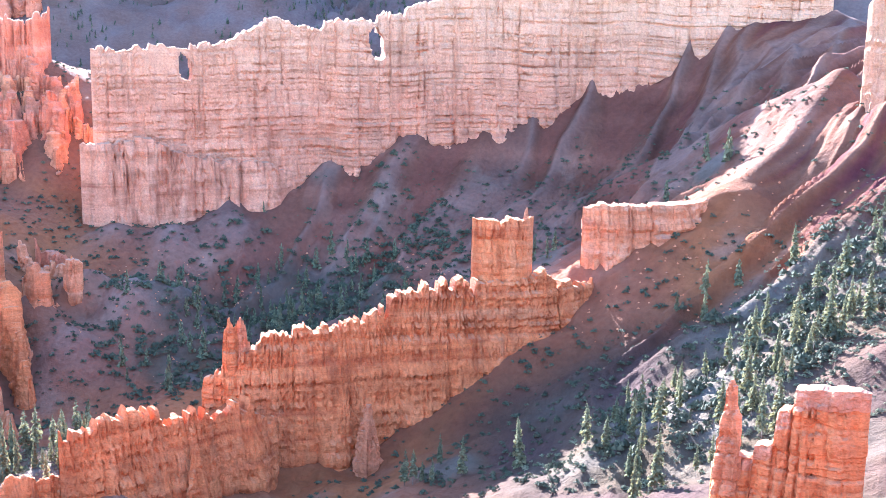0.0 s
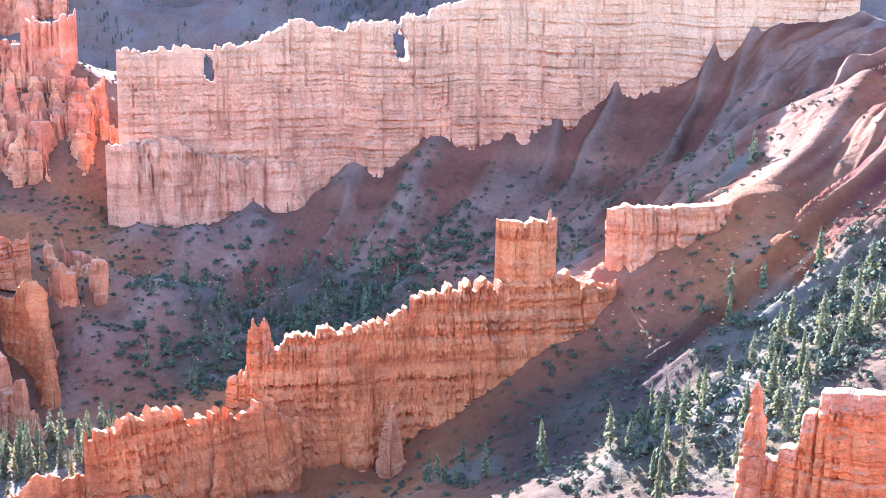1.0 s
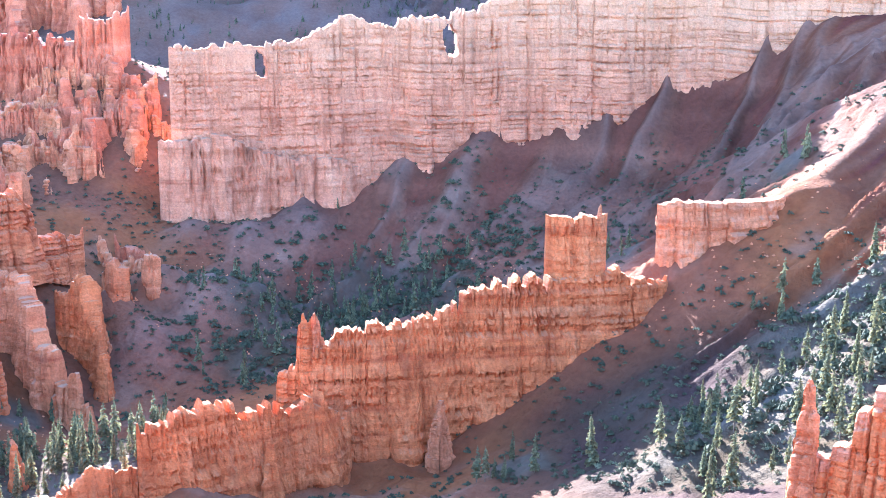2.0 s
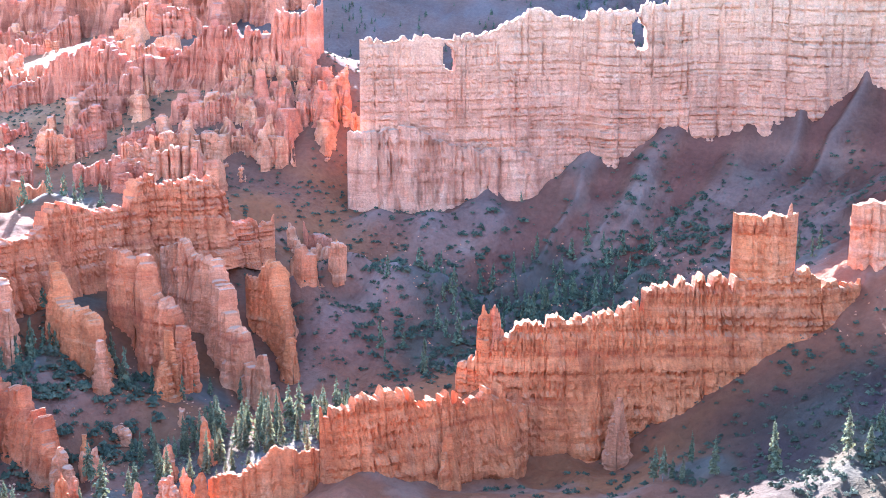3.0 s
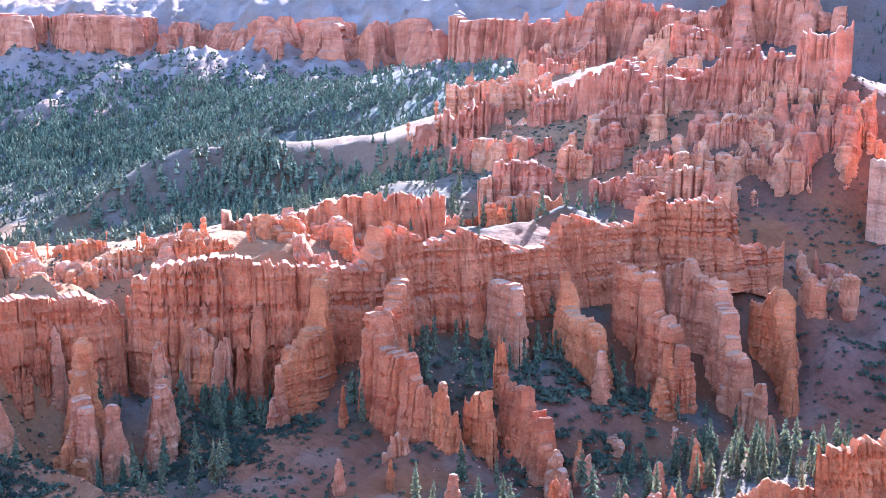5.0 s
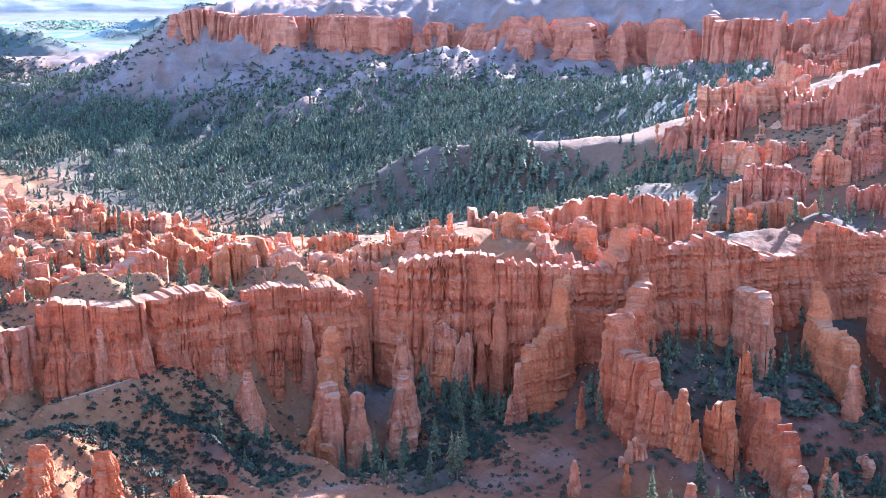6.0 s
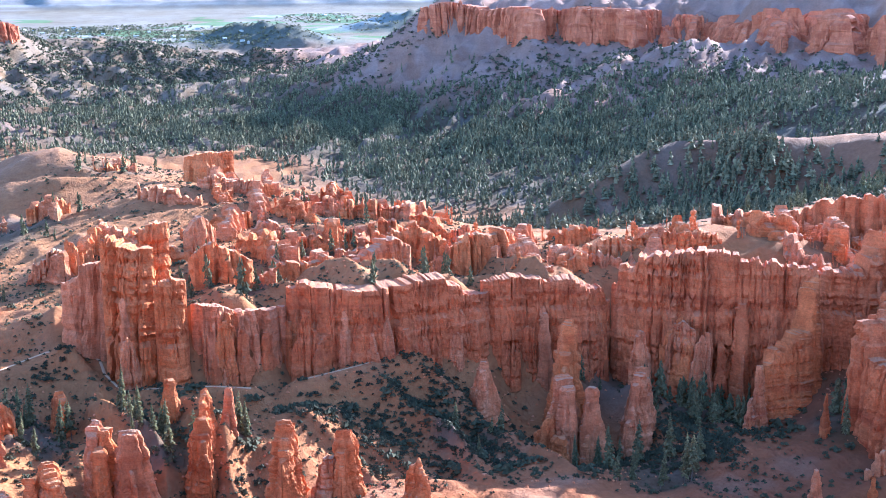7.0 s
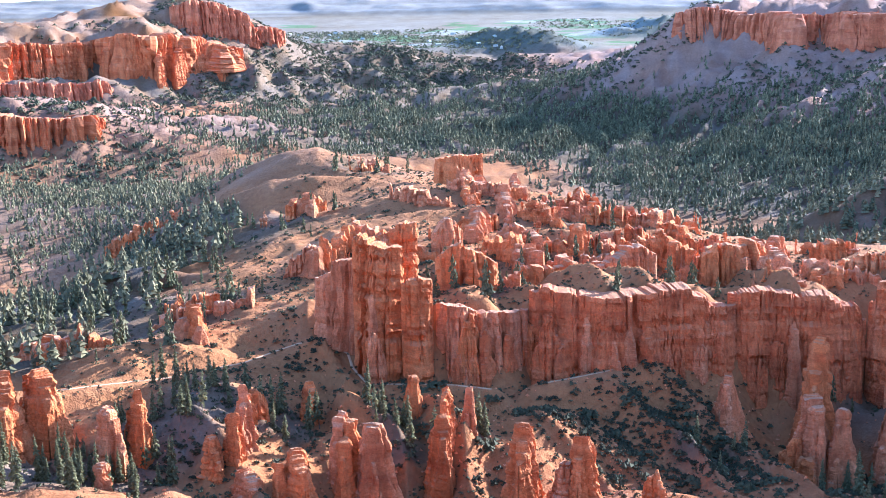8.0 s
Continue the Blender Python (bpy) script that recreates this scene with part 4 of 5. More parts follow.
        chunk = TABLE[(np.floor(bx / 2.6 + 0.4 * vn(by / 3, z / 4, 2)).astype(np.int64) * AX * 31 + np.floor(by / 2.6).astype(np.int64) * AY + bed_id * AZ) & MASK]
        out = (-cut + 0.3 * grit * chunk * (0.25 + turn) + 0.7 * ledge * turn * (0.8 * bed_level - 1.2 * seam)) * (1 - 0.6 * smooth(0.93, 1.0, v)) * smooth(0.0, 0.15, half / thick)
        sides.append(np.stack([bx + ox * out, by + oy * out, z], -1))
    front, back = sides
    jag = 0.5 * vn(s / 1.3, seed, 9)
    ridge = np.stack([x, y, top + 0.15 + 0.8 * jag], -1)
    hidden = back[::-1] if windows or caprock else np.concatenate([back[::-1][:-1:3], back[:1]], 0)
    grid = np.concatenate([front, ridge[None], hidden], 0)
    R = grid.shape[0]
    verts = grid.reshape(-1, 3)
    faces = grid_faces(R, n)
    if windows:
        keep = np.ones((R - 1, n - 1), bool)
        holes = np.zeros((rows, n - 1), bool)
        zc, sc = front[..., 2], s
        for ws, wz, wr, wh in windows:
            mid_z = 0.25 * (zc[:-1, :-1] + zc[1:, :-1] + zc[:-1, 1:] + zc[1:, 1:])
            mid_s = 0.5 * (sc[:-1] + sc[1:])[None]
            wob = 0.25 * vn(mid_s / 2, mid_z / 3, 4)
            holes[:-1] |= ((mid_s - ws + 0.12 * (mid_z - wz)) / wr) ** 2 + ((mid_z - wz) / wh) ** 2 < 1 + wob
        hole = holes[:rows - 1]
        keep[:rows - 1][hole] = False
        keep[R - rows:][hole[::-1]] = False
        extra = []

        def idx(i, j, b):
            return (R - 1 - i) * n + j if b else i * n + j
        for i, j in np.argwhere(hole):
            for di, dj, e0, e1 in ((-1, 0, (0, 0), (0, 1)), (1, 0, (1, 0), (1, 1)), (0, -1, (0, 0), (1, 0)), (0, 1, (0, 1), (1, 1))):
                a, b = i + di, j + dj
                if 0 <= a < rows - 1 and 0 <= b < n - 1 and hole[a, b]:
                    continue
                extra.append((idx(i + e0[0], j + e0[1], 0), idx(i + e1[0], j + e1[1], 0), idx(i + e1[0], j + e1[1], 1), idx(i + e0[0], j + e0[1], 1)))
        faces = np.concatenate([faces[keep.ravel()], np.array(extra)], 0)
    if caprock:
        line = faces[:, 0] // n
        rim_rows = max(2, int(round(rows * caprock)))
        upper = (line >= rows - rim_rows) & (line <= R - rows + rim_rows - 1)
        ob = new(name, mesh_of(name, verts, faces[~upper], material, False))
        cap = new("caprock", mesh_of("caprock", verts, faces[upper], cap_material or MAT_CAP, False))
        cap.parent = ob
        tagged(cap, "paler broken caprock")
    elif s[-1] > 8 and sections:
        # the joints part the wall into buttresses, each a mesh of its own
        ob = new(name)
        ob.location = (x[0], y[0], foot[0])
        mid = 0.5 * (s[:-1] + s[1:])
        cell = np.cumsum(np.abs(np.diff(coarse(mid)[3], prepend=coarse(mid)[3][0])) > 0.01)
        per = max(1, int(math.ceil((cell[-1] + 1) / sections)))
        strip = cell[np.minimum(faces[:, 0] % n, n - 2)] // per
        for k in range(strip.max() + 1):
            used, back_to = np.unique(faces[strip == k], return_inverse=True)
            c = new("buttress", mesh_of("buttress", verts[used] - np.array(ob.location), back_to.reshape(-1, 4), material, False))
            c.parent = ob
    else:
        ob = new(name, mesh_of(name, verts, faces, material, False))
    return tagged(ob, label, "rock formation")


rock_wall("rock_fin", FIN_LOW, MAT_ORANGE, 15, 0.5, 0.5, 1.9, 3.6, 7, 0.55, fluting=0.7, label="low orange sandstone fin with a broken pale crest", teeth=0.7, seed=1.5, buttress=2.5, column=9, sections=8)
rock_wall("rock_fin", FIN_MAIN, MAT_ORANGE, 16, 0.5, 0.3, 2.3, 3.0, 8, 0.55, fluting=0.4, label="long layered orange sandstone fin with a jagged crest", teeth=0.7, seed=2.5, buttress=1.6, column=12, sections=10)
rock_wall("rock_tower", FIN_TOWER, MAT_ORANGE, 11, 0.42, 0.6, 1.0, 1.6, 6, 0.2, label="square orange rock tower on the crest of the long fin", seed=3.5, buttress=0.5, column=11, sections=3)
rock_wall("rock_fin", FIN_BLOCK, MAT_PINK, 14, 0.5, 0.4, 1.5, 0.9, 2.0, 0.25, label="flat-topped pink rock block where the fin meets the slope", seed=4.5, buttress=1.0, column=16, sections=4)
rock_wall("rock_wall", WINDOWS, MAT_BUFF, 18, 0.9, 0.7, 1.6, 3.2, 10, 0.6, sink=18, fluting=0.6, label="tall pink and cream cliff wall pierced by two natural windows", teeth=0.7, seed=5.2, buttress=4.0, column=19, sections=12,
          windows=((52, 204, 3.6, 8.0), (167, 218, 4.8, 10.0)))
rock_wall("rock_bench", BENCH, MAT_BUFF, 18, 0.9, 0.9, 1.3, 2.0, 5, 0.4, sink=14, label="lower pink rock bench at the foot of the cliff wall", seed=6.2, column=13, sections=8)
rock_wall("rock_wall", CORNER, MAT_BUFF, 15, 0.6, 0.8, 1.5, 2.0, 5, 0.25, sink=16, label="pink and cream rock buttress on the upper slope", seed=7.7, column=11, sections=4, pinnacle=0.3)
rock_wall("rock_tower", NEAR_TOWER, MAT_ORANGE, 8, 0.36, 0.35, 0.8, 0.6, 2.5, 0.25, label="near orange rock tower with a cream limestone cap", seed=8.8, buttress=0.5, column=5.5, caprock=0.1, cap_material=MAT_BUFF)
rock_wall("rock_ridge", RIDGE, MAT_RED, 17, 0.52, 0.8, 2.1, 4.2, 13, 0.45, fluting=0.6, label="long red sandstone ridge wall with fluted shaded face", seed=9.3, column=11, sections=16, buttress=4.5, pinnacle=0.25)
_r = np.random.default_rng(71)


def staged(points):
    """A crest that goes down in blocks with steep fronts instead of one slope."""
    out = [points[0]]
    for a, b in zip(points, points[1:]):
        for q, h in ((0.5 + _r.uniform(-0.1, 0.1), 0.12), (0.56 + _r.uniform(-0.02, 0.08), 0.92)):
            out.append(tuple(a[i] + (b[i] - a[i]) * (h if i == 2 else q) for i in range(4)))
        out.append(b)
    return out


FIN_LABEL = "narrow pink sandstone fin stepping down from the ridge in broken blocks"
for k, (w, th) in enumerate(((F1, 9), (F2, 10), (F3, 8), (F4, 9), (F5, 9), (F6, 10), (F7, 10), (F8, 10), (F9, 9), (F10, 8), (F11, 8))):
    rock_wall("rock_fin", staged(w), (MAT_ORANGE, MAT_RED, MAT_PINK)[k % 3], 1.35 * th, 0.42, 0.5, 1.3, 2.6, 9, 0.36, label=FIN_LABEL, teeth=0.9, seed=11.1 + 1.7 * k, buttress=1.0, column=8, stepped=0.5, pinnacle=0.18, sections=5, drop=0.05, flare=0.5, fluting=1.2)["group"] = "fins below the ridge"
rock_wall("rock_wall", AMPHI, MAT_RED, 16, 0.5, 1.0, 2.0, 0.8, 4.0, 0.15, fluting=0.5, label="red fluted amphitheatre wall with a flat sandy top", seed=31.1, column=13, sections=8, pinnacle=0.06, buttress=4, stepped=0.9)
rock_wall("rock_wall", AMPHI_R, MAT_RED, 16, 0.5, 1.0, 2.0, 1.6, 6.0, 0.2, fluting=0.5, label="red amphitheatre wall with rounded buttresses", seed=33.1, column=10, sections=6, pinnacle=0.1, buttress=4)
rock_wall("rock_wall", PALE, MAT_PALE, 13, 0.55, 1.7, 1.0, 1.0, 2, 0.4, label="pale eroded rock wall beside the castle rock", seed=35.1, column=8, sections=4, pinnacle=0.15)
rock_wall("rock_castle", CASTLE, MAT_ORANGE, 19, 0.45, 1.1, 2.6, 3.0, 8, 0.4, label="massive orange castle-like rock tower", seed=37.1, column=6.5, sections=4, pinnacle=0.25, teeth=0.9, buttress=2)
rock_wall("rock_tower", CASTLE_TOP, MAT_ORANGE, 14, 0.42, 0.9, 2.4, 2.4, 6, 0.4, label="upper orange keep of the castle rock", seed=37.7, column=6, pinnacle=0.15, buttress=1, sections=3)
rock_wall("rock_tower", CASTLE_EDGE, MAT_ORANGE, 12, 0.42, 0.9, 2.0, 1.6, 5, 0.35, label="square lower shoulder tower of the castle rock", seed=38.1, column=7, pinnacle=0.1, buttress=1, sections=3)
for k, w in enumerate((BUTTE_A, BUTTE_B, BUTTE_C, BUTTE_D, BUTTE_E, BUTTE_F)):
    rock_wall("rock_butte", w, MAT_ORANGE if k % 2 else MAT_PINK, 13, 0.6, 1.3, 1.4, 2.0, 4, 0.3, label="blocky orange sandstone butte with a pale broken top", seed=60.3 + 2.1 * k, column=7, sections=4, pinnacle=0.22, buttress=2, drop=0.35)["group"] = "buttes above the amphitheatre wall"
rock_wall("rock_fin", CASTLE_B, MAT_PALE, 12, 0.7, 1.2, 1.0, 2.0, 4, 0.5, label="pale rock fin behind the castle rock", seed=38.4, column=8)
rock_wall("rock_cliff", PINK_NOSE, MAT_FAR, 40, 1.5, 5.5, 2.4, 2.5, 9, 0.3, 14, label="distant pink cliff nose over the wooded valley", seed=40.2, buttress=15, column=15, stepped=0.3, sections=6, pinnacle=0.25, flare=0.3)
rock_wall("rock_cliff", PINK_CLIFF, MAT_FAR, 40, 1.5, 6.5, 2.4, 8, 22, 0.45, 14, label="distant pink cliffs along the plateau edge", seed=41.0, buttress=17, column=15, stepped=0.3, sections=14, pinnacle=0.4, flare=0.2)
rock_wall("rock_cliff", PINK_CLIFF_B, MAT_FAR, 40, 1.6, 5.5, 2.6, 3, 6, 0.35, 20, label="distant red cliff face with fluted columns", seed=42.0, buttress=10, column=16, stepped=0.3, sections=6, pinnacle=0.15, flare=0.3)
rock_wall("rock_cliff", MID_CLIFF, MAT_FAR, 36, 1.5, 5.0, 2.5, 7, 18, 0.45, 15, label="broken pink cliffs behind the hoodoo field", teeth=0.7, seed=43.0, buttress=9, column=14, sections=10, pinnacle=0.25, flare=0.5)
rock_wall("rock_cliff", RED_CLIFF, MAT_FAR, 20, 0.9, 1.6, 1.9, 4, 13, 0.42, 12, label="pink rock cliff above the hoodoo field", teeth=0.7, seed=44.0, buttress=4, column=9, sections=8)
rock_wall("rock_cliff", EAST_CLIFF, MAT_RED, 44, 1.5, 6.0, 2.6, 2.4, 12, 0.3, 18, label="distant orange cliffs with deep fluted alcoves", seed=45.0, buttress=17, column=16, stepped=0.3, sections=12, pinnacle=0.35, flare=0.35)
rock_wall("rock_cliff", EAST_TIER, MAT_FAR, 34, 1.8, 5.0, 2.6, 4, 9, 0.4, 14, label="lower broken tier of the distant orange cliffs", seed=45.6, buttress=8, column=14, stepped=0.3, sections=6, pinnacle=0.3, flare=0.3, drop=0.4)
rock_wall("rock_cliff", EAST_TOP, MAT_FAR, 40, 1.8, 5.5, 2.6, 2.5, 6, 0.3, 14, label="red cliffs crowning the distant eastern slope", seed=45.9, buttress=9, column=15, stepped=0.4, sections=6, pinnacle=0.2, flare=0.3)
rock_wall("rock_cliff", EAST_LOW, MAT_RED, 34, 1.3, 5.0, 2.4, 1.6, 7, 0.25, 15, label="low orange cliff above the forest", seed=46.0, buttress=7, column=9, stepped=0.3, sections=6, pinnacle=0.12, flare=0.3)
_r = np.random.default_rng(63)
for line, every, out, material in ((PINK_CLIFF, 62, 55, MAT_FAR), (PINK_NOSE, 70, 30, MAT_FAR), (MID_CLIFF, 55, 55, MAT_FAR), (EAST_CLIFF, 62, 45, MAT_RED), (EAST_TIER, 70, 35, MAT_FAR)):
    for x, y, top, foot in along(line, every)[1][:-1]:      # spurs that step down from the cliff to the slope
        d, n = math.hypot(x, y), out * _r.uniform(0.6, 1.3)
        slew = _r.uniform(-0.5, 0.5)
        pts = [(x * (1 - q * n / d) + slew * q * n * y / d, y * (1 - q * n / d) - slew * q * n * x / d, foot + (top - foot) * k - 12 * q, foot - 22 * q)
               for q, k in ((0, 1.05), (0.35, _r.uniform(0.8, 1.05)), (0.7, _r.uniform(0.5, 0.8)), (1.0, _r.uniform(0.2, 0.5)))]
        rock_wall("rock_spur", pts, material, 20, 1.5, 1.2, 2.0, 5, 14, 0.5, 12, label="ribbed red spur stepping down from the distant cliffs", seed=float(_r.uniform(900, 990)), buttress=3, column=9, pinnacle=0.4)["group"] = "spurs of the far cliffs"
rock_wall("rock_fin", TEETH, MAT_ORANGE, 6, 0.45, 0.5, 0.8, 2.0, 4, 0.65, label="low row of sharp orange rock teeth beside the grove", seed=50.5, buttress=0.8, column=5)
rock_wall("rock_mesa", MESA, MAT_ORANGE, 22, 0.7, 0.9, 1.8, 1.0, 2, 0.35, label="small flat-topped red mesa on the sandy ridge", seed=47.0, buttress=1.5, column=8)
rock_wall("rock_fin", LOWRED, MAT_RED, 16, 0.9, 1.6, 1.2, 3.5, 8, 0.5, label="low red rock rampart before the forest", seed=48.0, column=8, sections=8)
rock_wall("rock_fin", LOWRED_B, MAT_RED, 14, 0.9, 1.5, 1.2, 3.0, 7, 0.5, label="low red rock rampart beside a pale hollow", seed=49.0, column=8, sections=6)


def pinnacle_points(seed, h, r, z0, rows, cols, unit=1.0):
    """One knobbly pinnacle of height h and foot radius r, its beds at their true heights."""
    v = np.linspace(0, 1, rows)[:, None]
    a = np.linspace(0, 2 * np.pi, cols, endpoint=False)[None]
    z = v * h
    prof = r * (1.15 - 0.82 * v ** 1.5) + unit * 0.5 * strata(z0 + z) + unit * 0.5 * vn(z / (3.2 * unit), seed, 3)
    waist = 0.55 + 0.2 * math.sin(seed * 7.7)
    prof = prof * (1 - 0.2 * np.exp(-((v - waist - 0.2) / 0.06) ** 2))
    prof = np.maximum(prof, 0.12 * r) * np.sqrt(np.clip((1.01 - v) / 0.07, 0.03, 1))
    ca, sa = np.cos(a), np.sin(a)
    rr = prof * (1 + 0.22 * np.sign(np.cos(2 * a + seed)) * np.abs(np.cos(2 * a + seed)) ** 0.5 * 0.6 + 0.26 * vn(ca * 1.6 + seed, sa * 1.6, z / (9 * unit)) + 0.5 * (0.35 - np.abs(vn(ca * 2.6 + seed, sa * 2.6, z / (6 * unit)))) + 0.4 * (0.3 - np.abs(vn(ca * 5 + seed, sa * 5, z / (1.6 * unit)))))
    ox, oy = 0.35 * r * vn(v * 2.3, seed, 1), 0.35 * r * vn(v * 2.3, seed, 8)
    g = np.stack([ox + rr * ca, oy + rr * sa, z + 0 * a], -1).reshape(-1, 3)
    faces = grid_faces(rows, cols, True)
    t = (rows - 1) * cols
    lid = np.array([[t + j, t + j + 1, t + cols - 2 - j, t + cols - 1 - j] for j in range(cols // 2 - 1)])
    return g, np.concatenate([faces, lid], 0)


def pinnacle_cluster(seed, h, radius, z0, count, rows, cols, unit=1.0, way=0.0):
    """Several pinnacles grown together in a ragged row, tallest towards one end."""
    r = np.random.default_rng(int(seed * 977))
    V, F, n = [], [], 0
    for i in range(count):
        f = (i + 0.5) / count * 2 - 1 + r.uniform(-0.12, 0.12)
        tall = h * (1 if i == count // 2 else max(0.28, 1 - 0.62 * abs(f - 0.1) - r.uniform(0, 0.3)))
        off = r.uniform(-0.5, 0.5) * radius
        px, py = 1.25 * radius * f * math.cos(way) - off * math.sin(way), 1.25 * radius * f * math.sin(way) + off * math.cos(way)
        g, fc = pinnacle_points(seed + 3.3 * i, tall, radius * r.uniform(0.26, 0.46), z0, max(10, int(rows * (0.35 + 0.65 * tall / h))), cols, unit)
        V.append(g + (px, py, 0))
        F.append(fc + n)
        n += len(g)
    return np.concatenate(V), np.concatenate(F)


HOODOO_KINDS = []
for k in range(12):
    g, fcs = pinnacle_cluster(k + 1.3, 10.0, 1.9, 3.7 * k, 3 + k % 3, 24, 10, 0.8, k * 0.5)
    HOODOO_KINDS.append(mesh_of("hoodoo", g / (1.9, 1.9, 10.0), fcs, (MAT_ORANGE, MAT_PINK, MAT_ORANGE, MAT_RED)[k % 4], False))


def hoodoo(x, y, top, foot, radius, k, label, group="", turn=0.0):
    ob = new("hoodoo", HOODOO_KINDS[k % 12])
    ob.matrix_world = pose(x, y, foot, 0, 0, turn) @ Matrix.Diagonal((radius, radius, top - foot, 1))
    return tagged(ob, label, "hoodoo", group)


rng = np.random.default_rng(7)


def crag(x, y, top, foot, radius, material, label, group, turn=None):
    """A broken cluster of pinnacles on one footing."""
    h, t = top - foot, rng.uniform(0, 3.14) if turn is None else turn
    ln = 2.3 * radius
    pts = [(x + ln * f * math.cos(t) + rng.uniform(-0.2, 0.2) * radius, y + ln * f * math.sin(t) + rng.uniform(-0.2, 0.2) * radius, foot + h * q, foot - 2)
           for f, q in ((-0.6, rng.uniform(0.25, 0.5)), (-0.25, rng.uniform(0.75, 0.95)), (0.05, 1.0), (0.3, rng.uniform(0.65, 0.9)), (0.6, rng.uniform(0.2, 0.45)))]
    ob = rock_wall("rock_spire", pts, material, 1.7 * radius, 0.36, 0.14 * radius, 1.3, 2.2, 1.3 * radius, 0.6, 3, teeth=1.1, pinnacle=0.5, drop=0.0, label=label, seed=float(rng.uniform(500, 900)), buttress=0.15 * radius, column=0.75 * radius)
    ob["group"] = group


for k, (x, y, top, foot, radius) in enumerate(TOWERS + TOWERS_B):
    crag(x, y, top, foot, radius, (MAT_PINK, MAT_ORANGE, MAT_PALE)[k % 3], "weathered pink sandstone column below the ridge wall", "columns at the walls")
for k, w in enumerate((F1, F2, F4, F5, F6, F7, F11)):
    (ax, ay, at, af), (bx, by, bt, bf) = w[-2], w[-1]
    way = math.atan2(by - ay, bx - ax)
    for far_out, tall in ((4, 1.0), (10, 0.6)):
        x, y = bx + far_out * math.cos(way), by + far_out * math.sin(way)
        g = float(ground_at(x, y)[0])
        crag(x, y, g + tall * max(9.0, 0.5 * (at + bt) - g), g - 3, 4.4, MAT_ORANGE if k % 2 else MAT_PINK, "weathered orange tower at the foot of a sandstone fin", "towers at the feet of the fins", way)
for k in range(20):
    a, d = radians(rng.uniform(22, 41)), rng.uniform(375, 470)
    x, y = -d * math.sin(a), d * math.cos(a)
    g = float(ground_at(x, y)[0])
    crag(x, y, g + rng.uniform(6, 17), g - 3, rng.uniform(1.8, 3.4), (MAT_PINK, MAT_ORANGE, MAT_PALE)[k % 3], "small broken pinnacle in the gully between the fins", "pinnacles in the gullies", math.atan2(-y, -x) + rng.normal(0, 0.4))
for k, (x, y, top, foot, radius) in enumerate(SPIRES + SPIRES_B):
    crag(x, y, top + 2, foot - 2, 1.05 * radius, (MAT_ORANGE, MAT_PINK)[k % 3 == 2], "sunlit orange cluster of hoodoo spires on the near slope", "spires on the near slope", math.atan2(y, x) + rng.normal(0, 0.4))

for w, every in ((AMPHI, 7), (AMPHI_R, 7), (PALE, 7), (RIDGE[:9], 9), (CASTLE, 9)):   # pillars against the walls
    for x, y, top, foot in along(w, every)[1][1:-1]:
        d = math.hypot(x, y)
        x, y = x * (1 - rng.uniform(7, 10) / d) + rng.uniform(-3, 3), y * (1 - rng.uniform(7, 10) / d) + rng.uniform(-3, 3)
        crag(x, y, foot + (top - foot) * rng.uniform(0.35, 0.8), foot - 1, rng.uniform(2.4, 4.2), MAT_PALE if rng.uniform() < 0.45 else MAT_RED, "tapering rock pillar standing against the amphitheatre wall", "pillars along the wall")

